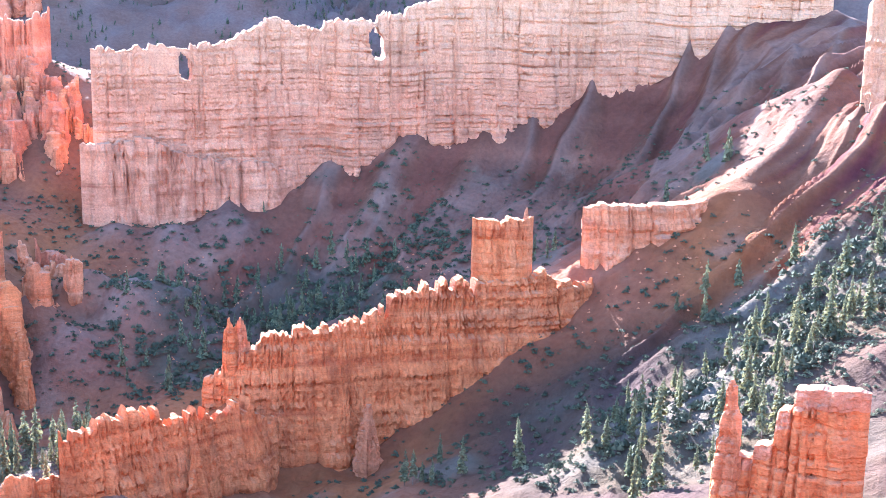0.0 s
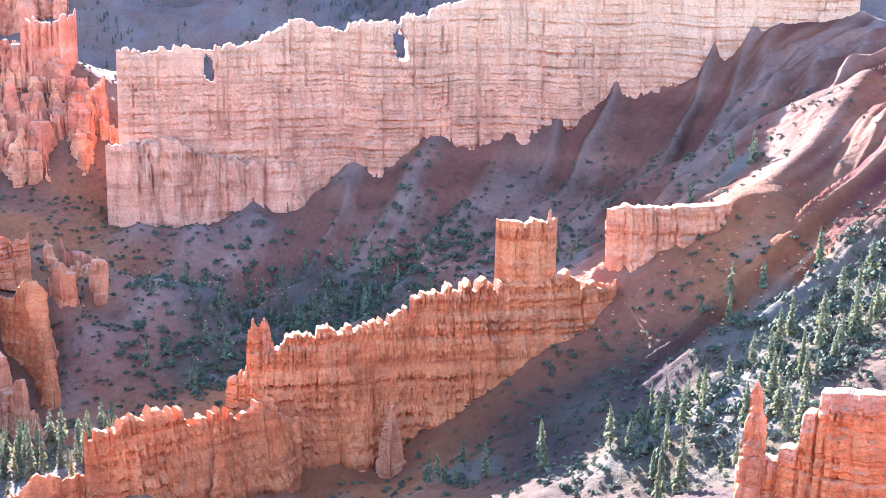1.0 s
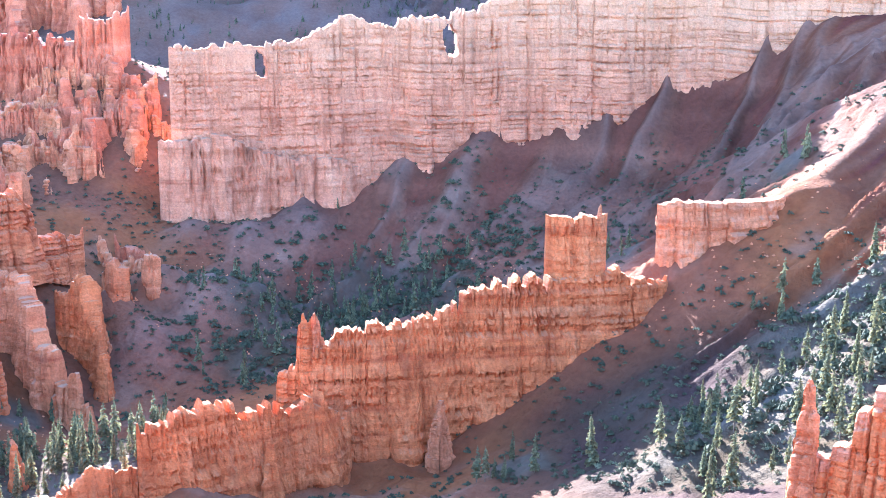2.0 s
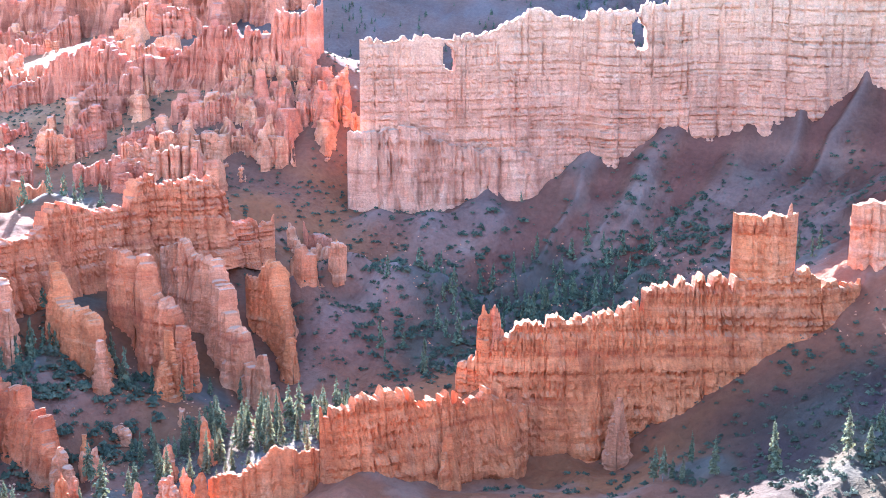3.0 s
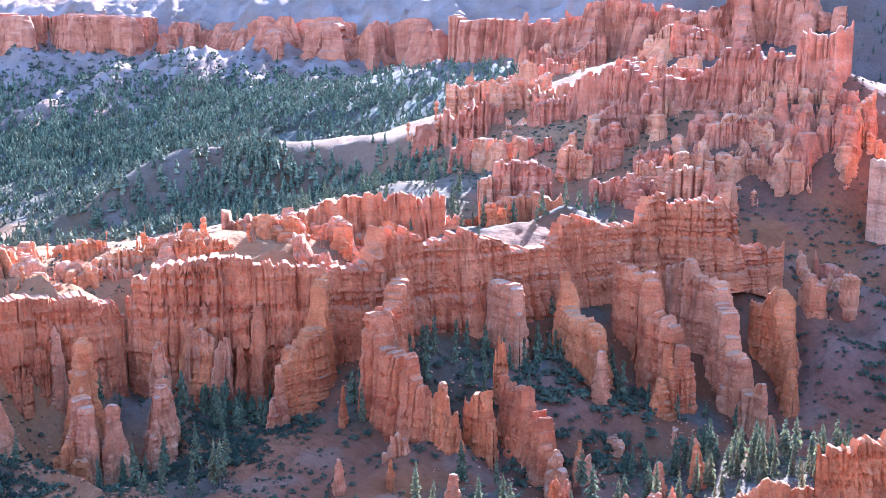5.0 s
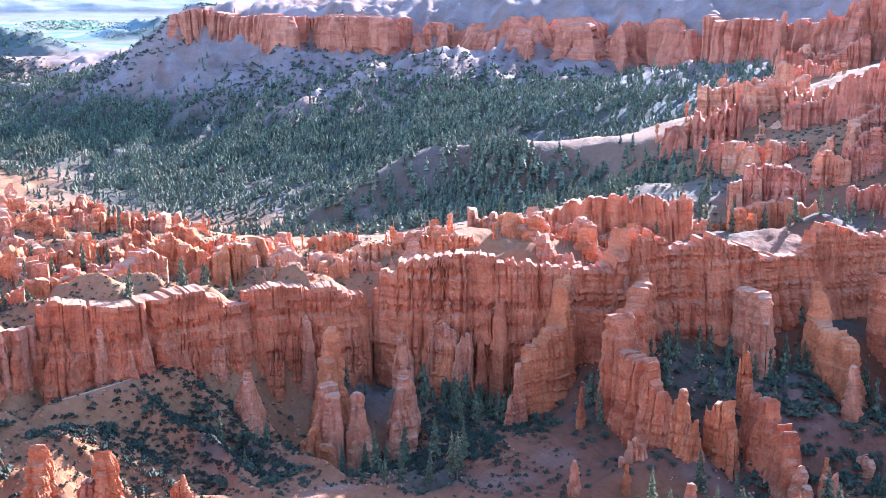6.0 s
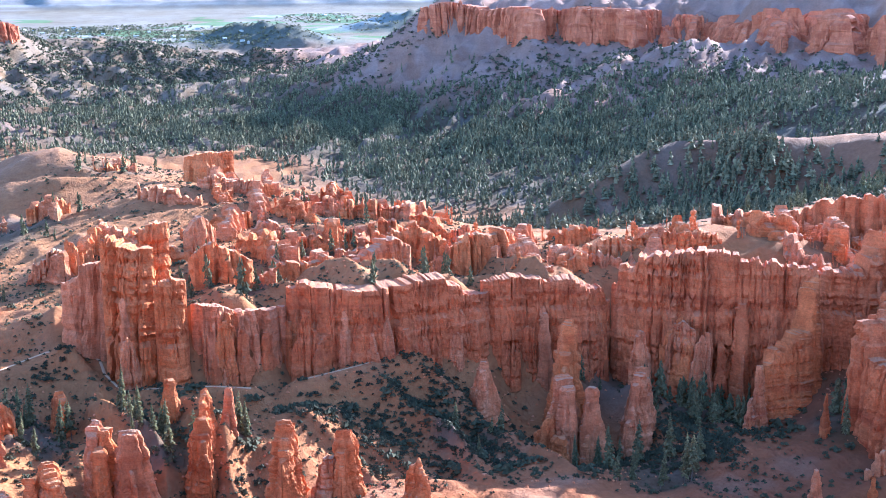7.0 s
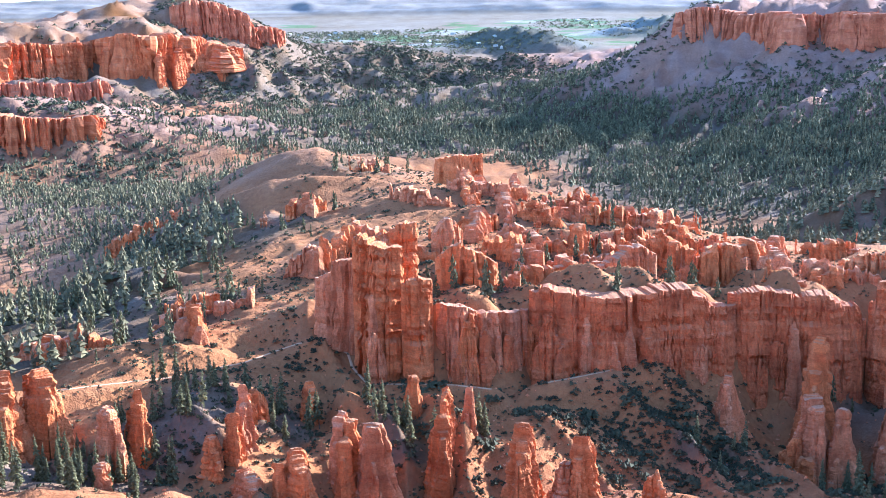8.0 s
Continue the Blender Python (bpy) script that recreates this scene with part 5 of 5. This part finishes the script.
far_v, far_f, far_n = [], [], 0
for x, y, radius, count in HOODOO_FIELDS + HOODOO_FIELDS_B:
    far = math.hypot(x, y)
    size = 1.0 if far < 900 else 1.5
    for i in range(max(2, int(count * 0.5))):         # rows of joined pinnacles
        a, q = rng.uniform(0, 6.283), radius * math.sqrt(rng.uniform(0, 1))
        px, py = x + q * math.cos(a), y + q * math.sin(a)
        t = math.atan2(y, x) + (1.57 if rng.uniform() < 0.55 else 0.3) + rng.normal(0, 0.35)
        ln = rng.uniform(16, 42) * size * min(1.0, radius / 22 + 0.3)
        stops = [(px + ln * (f - 0.5) * math.cos(t) + rng.uniform(-3, 3), py + ln * (f - 0.5) * math.sin(t) + rng.uniform(-3, 3)) for f in (0, 0.3, 0.65, 1.0)]
        feet = ground_at([p[0] for p in stops], [p[1] for p in stops]) - 1
        h = rng.uniform(9, 21) * size if y > 560 else rng.uniform(6, 13)
        pts = [(p[0], p[1], f + h * rng.uniform(0.5, 1.05), f) for p, f in zip(stops, feet)]
        # rows beyond y 560 get duller rock, haze put into their colour
        ob = rock_wall("rock_fin", pts, ((MAT_PINK, MAT_FAR, MAT_PALE, MAT_FAR) if y > 560 else (MAT_ORANGE, MAT_PALE, MAT_PINK, MAT_ORANGE))[i % 4], 6.2 * size, 0.75 * size, 1.5 * size, 1.2, 3.2 * size, 6.5 * size, 0.42, 4,
                       label="row of joined pink sandstone pinnacles in the hoodoo field", seed=float(rng.uniform(50, 400)), buttress=1.3 * size, column=3.4 * size, pinnacle=0.5, flare=0.9)
        ob["group"] = "fins in the hoodoo field"
    for i in range(int(count * (1.6 if far < 655 else 0.8))):
        a, q = rng.uniform(0, 6.283), radius * 1.1 * math.sqrt(rng.uniform(0, 1))
        px, py = x + q * math.cos(a), y + q * math.sin(a)
        foot = float(ground_at(px, py)[0]) - 1
        h = rng.uniform(4, 12) * size
        if far > 655:
            kind = HOODOO_KINDS[int(rng.integers(12))]
            co = np.empty(len(kind.vertices) * 3, np.float32)
            kind.vertices.foreach_get("co", co)
            fc = np.empty(len(kind.loops), np.int32)
            kind.loops.foreach_get("vertex_index", fc)
            wide = 1.2 + h * rng.uniform(0.08, 0.17)
            far_v.append(co.reshape(-1, 3) * (wide, wide, h) + (px, py, foot))
            far_f.append(fc.reshape(-1, 4) + far_n)
            far_n += len(co) // 3
            continue
        hoodoo(px, py, foot + h, foot, 1.0 + h * rng.uniform(0.07, 0.13), int(rng.integers(12)), "slender eroded sandstone hoodoo in the hoodoo field", "hoodoo field", rng.uniform(0, 360))

ob = new("far_hoodoos", mesh_of("far_hoodoos", np.concatenate(far_v), np.concatenate(far_f), MAT_PINK, False))
tagged(ob, "crowd of small red hoodoos below the far cliffs", "hoodoo", kind="stuff")



def trail(points, width):
    """A beaten path on its bench, its edges sunk into the soil."""
    q, p = along(points, 1.2)
    dx, dy = np.gradient(p[:, 0]), np.gradient(p[:, 1])
    for _ in range(8):
        dx, dy = (np.convolve(np.pad(d, 1, "edge"), [0.25, 0.5, 0.25], "valid") for d in (dx, dy))
    ln = np.hypot(dx, dy)
    rows = []
    for side in (-1, -0.5, 0, 0.5, 1):
        w = width * (0.5 + 0.12 * vn(q / 6, side, 2)) * side
        rows.append(np.stack([p[:, 0] - dy / ln * w, p[:, 1] + dx / ln * w, p[:, 2] + 0.1 - 0.5 * (abs(side) == 1) + 0.05 * vn(q / 2, side, 4)], 1))
    ob = new("trail", mesh_of("trail", np.stack(rows, 0).reshape(-1, 3), grid_faces(5, len(q)), MAT_TRAIL))
    return tagged(ob, "pale dusty footpath winding along the sandy ridges", "trail", kind="structure")


trail(TRAIL, 1.9)
trail(TRAIL_B, 1.7)

# ---- trees ----


def conifer_meshes(seed, tall, whorls, per, lean):
    r = np.random.default_rng(seed)
    tv, tf = [], []
    rings = 6
    for i in range(rings + 1):
        f = i / rings
        rad = 0.022 * (1 - 0.93 * f) * tall * 0.75
        for j in range(6):
            tv.append((rad * math.cos(j * 1.0472), rad * math.sin(j * 1.0472), f * tall * 0.97 - 0.6))
    tf = grid_faces(rings + 1, 6, True)
    cv, cf = [], []
    for w in range(whorls):
        f = w / (whorls - 1)
        z0 = tall * (lean + (1 - lean) * f ** 0.92)
        reach = tall * 0.19 * (1 - f) ** 0.75 * (0.55 + 0.45 * min(1, f * 6 + 0.3)) + 0.12
        for b in range(per):
            if r.uniform() < 0.22:
                continue
            a = 6.283 * (b + r.uniform(-0.4, 0.4)) / per + w * 1.3
            ln = reach * r.uniform(0.55, 1.2)
            droop = r.uniform(0.1, 0.45)
            for q in range(3):
                t0, t1 = q / 3 * 0.9, (q + 1) / 3 + r.uniform(0, 0.1)
                wide = ln * (0.34 - 0.07 * q) * r.uniform(0.7, 1.2) + 0.1
                ca, sa = math.cos(a), math.sin(a)
                base = len(cv)
                zz = z0 + r.uniform(-0.15, 0.15)
                for tt, ww, dz in ((t0, 0.3, 0.0), ((t0 + t1) / 2, 1.0, 0.12 * ln), (t1, 0.35, -0.05 * ln)):
                    for sgn in (-1, 1):
                        cv.append((ca * ln * tt - sa * sgn * wide * ww, sa * ln * tt + ca * sgn * wide * ww, zz - droop * ln * tt + dz * 0.5 - abs(sgn) * 0.0 + r.uniform(-0.08, 0.08) * ln))
                cf += [(base, base + 1, base + 3, base + 2), (base + 2, base + 3, base + 5, base + 4)]
                # underside tuft
                base = len(cv)
                tm = (t0 + t1) / 2
                for tt, dz in ((t0, 0.05), (t1, 0.0), (t1, -0.28), (t0, -0.2)):
                    cv.append((ca * ln * tt + r.uniform(-0.1, 0.1), sa * ln * tt + r.uniform(-0.1, 0.1), zz - droop * ln * tt + dz * ln))
                cf.append((base, base + 1, base + 2, base + 3))
    top = len(cv)
    for j in range(4):
        cv.append((0.12 * math.cos(j * 1.57), 0.12 * math.sin(j * 1.57), tall * 0.93))
    cv += [(0, 0, tall), (0.02, 0, tall)]
    for j in range(4):
        cf.append((top + j, top + (j + 1) % 4, top + 5, top + 4))
    return (mesh_of("trunk", tv, tf, MAT_BARK), mesh_of("crown", cv, np.array(cf), MAT_NEEDLES, False))


def far_tree(r, clumps=7):
    """A small pine of unit height: ragged clumps stacked in a slender spindle."""
    v, f = [], []
    slim = r.uniform(0.8, 1.25)
    for t in range(clumps):
        up = (t + r.uniform(-0.3, 0.3)) / clumps
        wide = slim * (0.20 * max(0.0, 1 - up) ** 0.7 + 0.03) * r.uniform(0.6, 1.25)
        reach = wide * (0.85 if clumps < 20 else 0.5)
        a, off = r.uniform(0, 6.283), (0.5 if clumps < 20 else 0.75) * wide * math.sqrt(r.uniform(0, 1))
        cx, cy, cz = off * math.cos(a), off * math.sin(a), 0.04 + 0.8 * max(0.0, up)
        b = len(v)
        for k in range(4):
            q, w = reach * r.uniform(0.6, 1.2), a + 1.571 * k + r.uniform(-0.4, 0.4)
            v.append((cx + q * math.cos(w), cy + q * math.sin(w), cz + r.uniform(-0.05, 0.03)))
        v.append((cx + r.uniform(-0.03, 0.03), cy + r.uniform(-0.03, 0.03), min(1.0, cz + 1.1 / clumps + 0.06)))
        f += [(b + k, b + (k + 1) % 4, b + 4) for k in range(4)]
    return np.array(v), np.array(f)


_r = np.random.default_rng(9)
WOOD_KINDS = [far_tree(_r, 45) for _ in range(7)]
DENSE_KINDS = [far_tree(_r, 110) for _ in range(7)]
TREE_KINDS = []
for k in range(7):
    trunk, crown = conifer_meshes(100 + k, 10.0, (22, 18, 26, 15, 20, 24, 16)[k], (7, 6, 7, 6, 8, 6, 7)[k], (0.08, 0.2, 0.06, 0.3, 0.12, 0.1, 0.22)[k])
    base = new("conifer")
    tagged(base, "dark green conifer with a ragged pointed crown", "tree", "conifers in the canyon")
    for n, me in (("trunk", trunk), ("crown", crown)):
        c = new(n, me)
        c.parent = base
    base["k"] = k
    TREE_KINDS.append(base)

tree_spots = []
for x, y, radius, count in GROVES + GROVES_B:
    for i in range(int(count * 1.0)):
        a, q = rng.uniform(0, 6.283), 1.7 * radius * math.sqrt(rng.uniform(0, 1))
        tree_spots.append((x + q * math.cos(a), y + q * math.sin(a)))
tree_spots = np.array(tree_spots)
tree_z = ground_at(tree_spots[:, 0], tree_spots[:, 1])
placed = 0
order = np.argsort(np.hypot(tree_spots[:, 0], tree_spots[:, 1]))
rest_v, rest_f, rest_n = [], [], 0
for (x, y), z in zip(tree_spots[order], tree_z[order]):
    k = int(rng.integers(7))
    h = rng.uniform(9, 20) * rng.uniform(0.8, 1.0)
    m = pose(x, y, z - 0.3, rng.uniform(-3, 3), rng.uniform(-3, 3), rng.uniform(0, 360)) @ Matrix.Diagonal((h / 10 * rng.uniform(0.5, 0.85),) * 2 + (h / 10, 1))
    if placed >= 300:
        v, fc = WOOD_KINDS[k] if math.hypot(x, y) > 480 else DENSE_KINDS[k]
        mm = np.array(m)
        rest_v.append((v * 10) @ mm[:3, :3].T + mm[:3, 3])
        rest_f.append(fc + rest_n)
        rest_n += len(v)
        continue
    if placed < 7:
        ob = TREE_KINDS[placed]
    else:
        ob = copy_thing(TREE_KINDS[k], Matrix.Identity(4))
    ob.matrix_basis = m
    placed += 1


ob = new("conifer_wood", mesh_of("conifer_wood", np.concatenate(rest_v), np.concatenate(rest_f), MAT_NEEDLES, False))
tagged(ob, "farther groves of dark green conifers on the canyon slopes", "forest", kind="stuff")


def scatter(name, label, discs, area_each, sizes, kinds, material, seed, wobble=0.0, category="forest", thin=0.0, clear=()):
    r = np.random.default_rng(seed)
    xs, ys = [], []
    for x, y, radius in discs:
        n = int(3.14 * radius ** 2 / area_each)
        a, q = r.uniform(0, 6.283, n), radius * np.sqrt(r.uniform(0, 1.35, n))
        xs.append(x + q * np.cos(a))
        ys.append(y + q * np.sin(a))
    xs, ys = np.concatenate(xs), np.concatenate(ys)
    keep = fbm(xs / 90, ys / 90, seed, 3) + r.uniform(-0.45, 0.45, len(xs)) > -0.12 + wobble
    xs, ys = xs[keep], ys[keep]
    zs = ground_at(xs, ys)
    low = r.uniform(0, 1, len(xs)) > thin * smooth(120, 165, zs) * smooth(1300, 1500, np.hypot(xs, ys))
    for line, reach, share in clear:
        dist = crest_line([(p[0], p[1], 0) for p in line], xs, ys)[1]
        low &= r.uniform(0, 1, len(xs)) > share * (1 - smooth(0.5 * reach, reach, dist + 40 * vn(xs / 60, ys / 60, 3)))
    xs, ys, zs = xs[low], ys[low], zs[low]
    V, F, n = [], [], 0
    pick = r.integers(len(kinds), size=len(xs))
    for x, y, z, k in zip(xs, ys, zs, pick):
        v, f = kinds[k]
        h = r.uniform(*sizes)
        w = h * r.uniform(0.85, 1.3)
        a = r.uniform(0, 6.283)
        c, s = math.cos(a), math.sin(a)
        V.append(np.stack([x + w * (c * v[:, 0] - s * v[:, 1]), y + w * (s * v[:, 0] + c * v[:, 1]), z + h * v[:, 2]], 1))
        F.append(f + n)
        n += len(v)
    ob = new(name, mesh_of(name, np.concatenate(V), np.concatenate(F), material, False))
    return tagged(ob, label, category, kind="stuff")


_r = np.random.default_rng(5)
FAR_KINDS = [far_tree(_r) for _ in range(8)]
scatter("conifer_forest", "dense dark green conifer forest on the valley floor", [d for d in FOREST if math.hypot(d[0], d[1]) > 1150], 78, (6, 14), FAR_KINDS, MAT_FOREST, 21, thin=0.3, clear=((PINK_CLIFF, 150, 0.85), (PINK_NOSE, 210, 0.9), (EAST_CLIFF, 200, 0.9), (EAST_LOW, 110, 0.9)))
RICH_KINDS = [far_tree(_r, 15) for _ in range(8)]
scatter("juniper_slope", "scattered dark junipers on an open tan slope", [(-800, 15, 100), (-945, 98, 110), (-1049, 40, 160), (-1289, 165, 190), (-1200, -20, 150)], 62, (4.5, 10), FAR_KINDS, MAT_FOREST, 27, -0.15)
scatter("ridge_pines", "open grey-green pines on the flank of the tan ridge", [(-690, 618, 45), (-655, 650, 45), (-620, 670, 45), (-585, 690, 45), (-550, 705, 40), (-700, 590, 40), (-735, 600, 40), (-520, 660, 40), (-560, 640, 40)], 110, (7, 14), RICH_KINDS, MAT_FOREST, 26, -0.2)
scatter("conifer_stand", "grey-green stands of tall conifers at the edge of the badlands", [d for d in FOREST if math.hypot(d[0], d[1]) <= 1150], 62, (8, 16), RICH_KINDS, MAT_FOREST, 22, thin=0.3, clear=((PINK_CLIFF, 150, 0.85), (PINK_NOSE, 210, 0.9), (EAST_CLIFF, 200, 0.9), (EAST_LOW, 110, 0.9)))


def shrub(r, clumps=13, size=1.0):
    """A low bush of many small ragged clumps."""
    v, f = [], []
    for t in range(clumps):
        b = len(v)
        a, q0 = r.uniform(0, 6.283), 0.62 * math.sqrt(r.uniform(0, 1))
        cx, cy, cz, q = q0 * math.cos(a), q0 * math.sin(a), r.uniform(0.05, 0.75) * (1.1 - q0), r.uniform(0.16, 0.32) * size
        for d in ((1, 0, 0), (-1, 0, 0), (0, 1, 0), (0, -1, 0), (0, 0, 1)):
            v.append((cx + q * d[0] * r.uniform(0.6, 1.5), cy + q * d[1] * r.uniform(0.6, 1.5), cz + q * d[2] * r.uniform(0.6, 1.5)))
        f += [(b + i, b + j, b + k) for i, j, k in ((0, 2, 4), (2, 1, 4), (1, 3, 4), (3, 0, 4))]
    return np.array(v), np.array(f)


scatter("hill_scrub", "sparse dark scrub on the grey slope behind the window wall", [(-271, 1220, 230), (-108, 1245, 230), (60, 1300, 200)], 170, (3, 8), FAR_KINDS, MAT_SHRUB, 25, 0.0, "shrubs")
SHRUB_KINDS = [shrub(_r) for _ in range(8)]
BUSH_KINDS = [shrub(_r, 4, 1.5) for _ in range(8)]
scatter("scrub", "scattered low juniper scrub on distant hills", SCRUB_HILLS, 62, (2.5, 6.5), BUSH_KINDS, MAT_SHRUB, 23, -0.12, "shrubs", clear=((PINK_CLIFF, 130, 0.85), (EAST_CLIFF, 70, 0.8)))
scatter("sagebrush", "grey-green sagebrush and low bushes on the scrubby slope", [(60, 360, 30), (95, 378, 34), (125, 391, 34), (143, 427, 34), (110, 345, 30), (150, 400, 30), (85, 330, 26), (115, 415, 26), (165, 450, 30), (-160, 400, 28), (-140, 425, 22), (-190, 400, 22), (-220, 335, 22)], 9, (0.5, 1.6), SHRUB_KINDS, MAT_SAGE, 33, -0.1, "shrubs")
scatter("junipers", "dark juniper bushes clustered on the shaded talus", [(125, 391, 32), (95, 378, 26), (143, 427, 26), (117, 414, 26), (65, 364, 20), (-92, 644, 30), (-57, 658, 30), (-120, 588, 40), (-27, 679, 30), (-95, 640, 50), (-60, 600, 45), (-20, 640, 45), (-110, 560, 45), (-40, 690, 40), (-375, 215, 30), (-395, 150, 30), (-345, 250, 25), (-330, 340, 20), (-250, 410, 40), (-230, 395, 30), (-210, 440, 26), (-240, 440, 26)], 42, (1.6, 4.6), SHRUB_KINDS, MAT_SHRUB, 31, 0.05, "shrubs")
# real bushes, packed closer and darker in place of missing wall shadow
scatter("thicket", "dense dark bushes in the shaded hollow below the amphitheatre wall", THICKETS, 4.2, (0.8, 2.4), SHRUB_KINDS, MAT_SHADED_THICKET, 41, 0.02, "shrubs")
SLOPES = [(-100, 620, 110), (0, 640, 90), (70, 640, 90), (-150, 560, 70), (60, 400, 60), (120, 420, 70), (150, 500, 80), (0, 410, 60), (-210, 440, 70), (-290, 400, 60), (-260, 340, 60), (-330, 300, 60),
          (-390, 190, 70), (-370, 240, 50), (-400, 90, 60), (-420, 40, 60), (-520, 120, 80), (-600, 200, 90), (-560, 300, 90), (-440, 680, 110), (-330, 760, 120), (-240, 680, 80), (-200, 860, 140), (-470, 500, 90), (-700, 260, 90)]


def stone(r):
    """An angular block of rubble."""
    v = np.array([(1, 0, 0), (0, 1, 0), (-1, 0, 0), (0, -1, 0), (0, 0, 0.9), (0.2, 0.1, -0.5)]) * r.uniform(0.35, 0.75, (6, 1)) + r.uniform(-0.12, 0.12, (6, 3))
    return v, np.array([(0, 1, 4), (1, 2, 4), (2, 3, 4), (3, 0, 4), (1, 0, 5), (2, 1, 5), (3, 2, 5), (0, 3, 5)])


BENCHES = [(-390, 190, 70), (-370, 240, 50), (-400, 90, 60), (-420, 40, 60), (-520, 120, 80), (-600, 200, 90), (-560, 300, 90), (-700, 260, 90), (-480, 250, 60), (-440, 340, 50), (-330, 300, 50)]
STONES = [stone(_r) for _ in range(8)]
scatter("low_scrub", "small dry bushes and grass tufts dotted over the sandy benches", BENCHES, 13, (0.4, 1.3), BUSH_KINDS, MAT_SHRUB, 43, 0.0, "shrubs")
scatter("rubble", "loose pale stones fallen from the walls", [(-390, 200, 50), (-360, 250, 50), (-340, 290, 40), (-240, 400, 60), (-210, 440, 50), (-280, 400, 50), (-120, 590, 60), (-60, 620, 60), (100, 500, 60), (-400, 80, 60), (-370, 140, 50), (-540, 250, 80)], 22, (0.4, 1.3), STONES, MAT_PINK, 45, 0.0, "stones")
scatter("valley_trees", "small dark trees and hedges round the farms on the valley plain", TOWN + [(x, y, 1.1 * r) for x, y, r, h in PLAIN_HILLS], 190, (3, 6.5), BUSH_KINDS, MAT_FOREST, 37, -0.1, "shrubs")
scatter("shrubs", "dark green desert shrubs dotted over the badland slopes", SLOPES, 40, (0.7, 2.3), SHRUB_KINDS, MAT_SHRUB, 29, 0.05, "shrubs")

# ---- farm buildings on the plain ----
MAT_PLASTER = plain_material("farm_walls", (0.38, 0.33, 0.27), (0.52, 0.46, 0.39), 0.4, 0.9)
MAT_TIN = plain_material("farm_roof", (0.30, 0.26, 0.23), (0.42, 0.38, 0.34), 0.3, 0.8)


def farm_house():
    """A plain walled barn under a pitched roof with eaves, 12 by 20 m."""
    walls = np.array([(x, y, z) for z in (-1.5, 4.5) for x, y in ((-6, -10), (6, -10), (6, 10), (-6, 10))] + [(0, -10, 7.6), (0, 10, 7.6)], float)
    wf = [(0, 1, 5, 4), (1, 2, 6, 5), (2, 3, 7, 6), (3, 0, 4, 7), (4, 5, 8, 8), (6, 7, 9, 9)]
    me = bpy.data.meshes.new("wall")
    me.from_pydata(walls.tolist(), [], [tuple(dict.fromkeys(f)) for f in wf])
    me.materials.append(MAT_PLASTER)
    rv = [(sx, y, z + lift) for lift in (0.05, 0.4) for y in (-10.8, 10.8) for sx, z in ((-6.9, 4.0), (0, 7.6), (6.9, 4.0))]
    rf = [(0, 1, 4, 3), (1, 2, 5, 4), (6, 9, 10, 7), (7, 10, 11, 8), (0, 3, 9, 6), (2, 8, 11, 5), (0, 6, 7, 1), (1, 7, 8, 2), (3, 4, 10, 9), (4, 5, 11, 10)]
    rm = bpy.data.meshes.new("roof")
    rm.from_pydata(rv, [], rf)
    rm.materials.append(MAT_TIN)
    base = new("farm_house")
    tagged(base, "small pale farm building with a pitched roof on the plain", "building", "farm buildings on the plain")
    for n, m in (("wall", me), ("roof", rm)):
        c = new(n, m)
        c.parent = base
    return base


_r = np.random.default_rng(87)
first = farm_house()
for k in range(36):
    tx, ty, tr = TOWN[k % len(TOWN)]
    a, q = _r.uniform(0, 6.283), 0.9 * tr * math.sqrt(_r.uniform(0, 1))
    x, y = tx + q * math.cos(a), ty + q * math.sin(a)
    m = pose(x, y, float(ground_at(x, y)[0]), 0, 0, _r.uniform(0, 180)) @ Matrix.Diagonal((_r.uniform(0.5, 0.8), _r.uniform(0.4, 0.8), _r.uniform(0.6, 0.8), 1))
    ob = first if k == 0 else copy_thing(first, Matrix.Identity(4))
    ob.matrix_basis = m
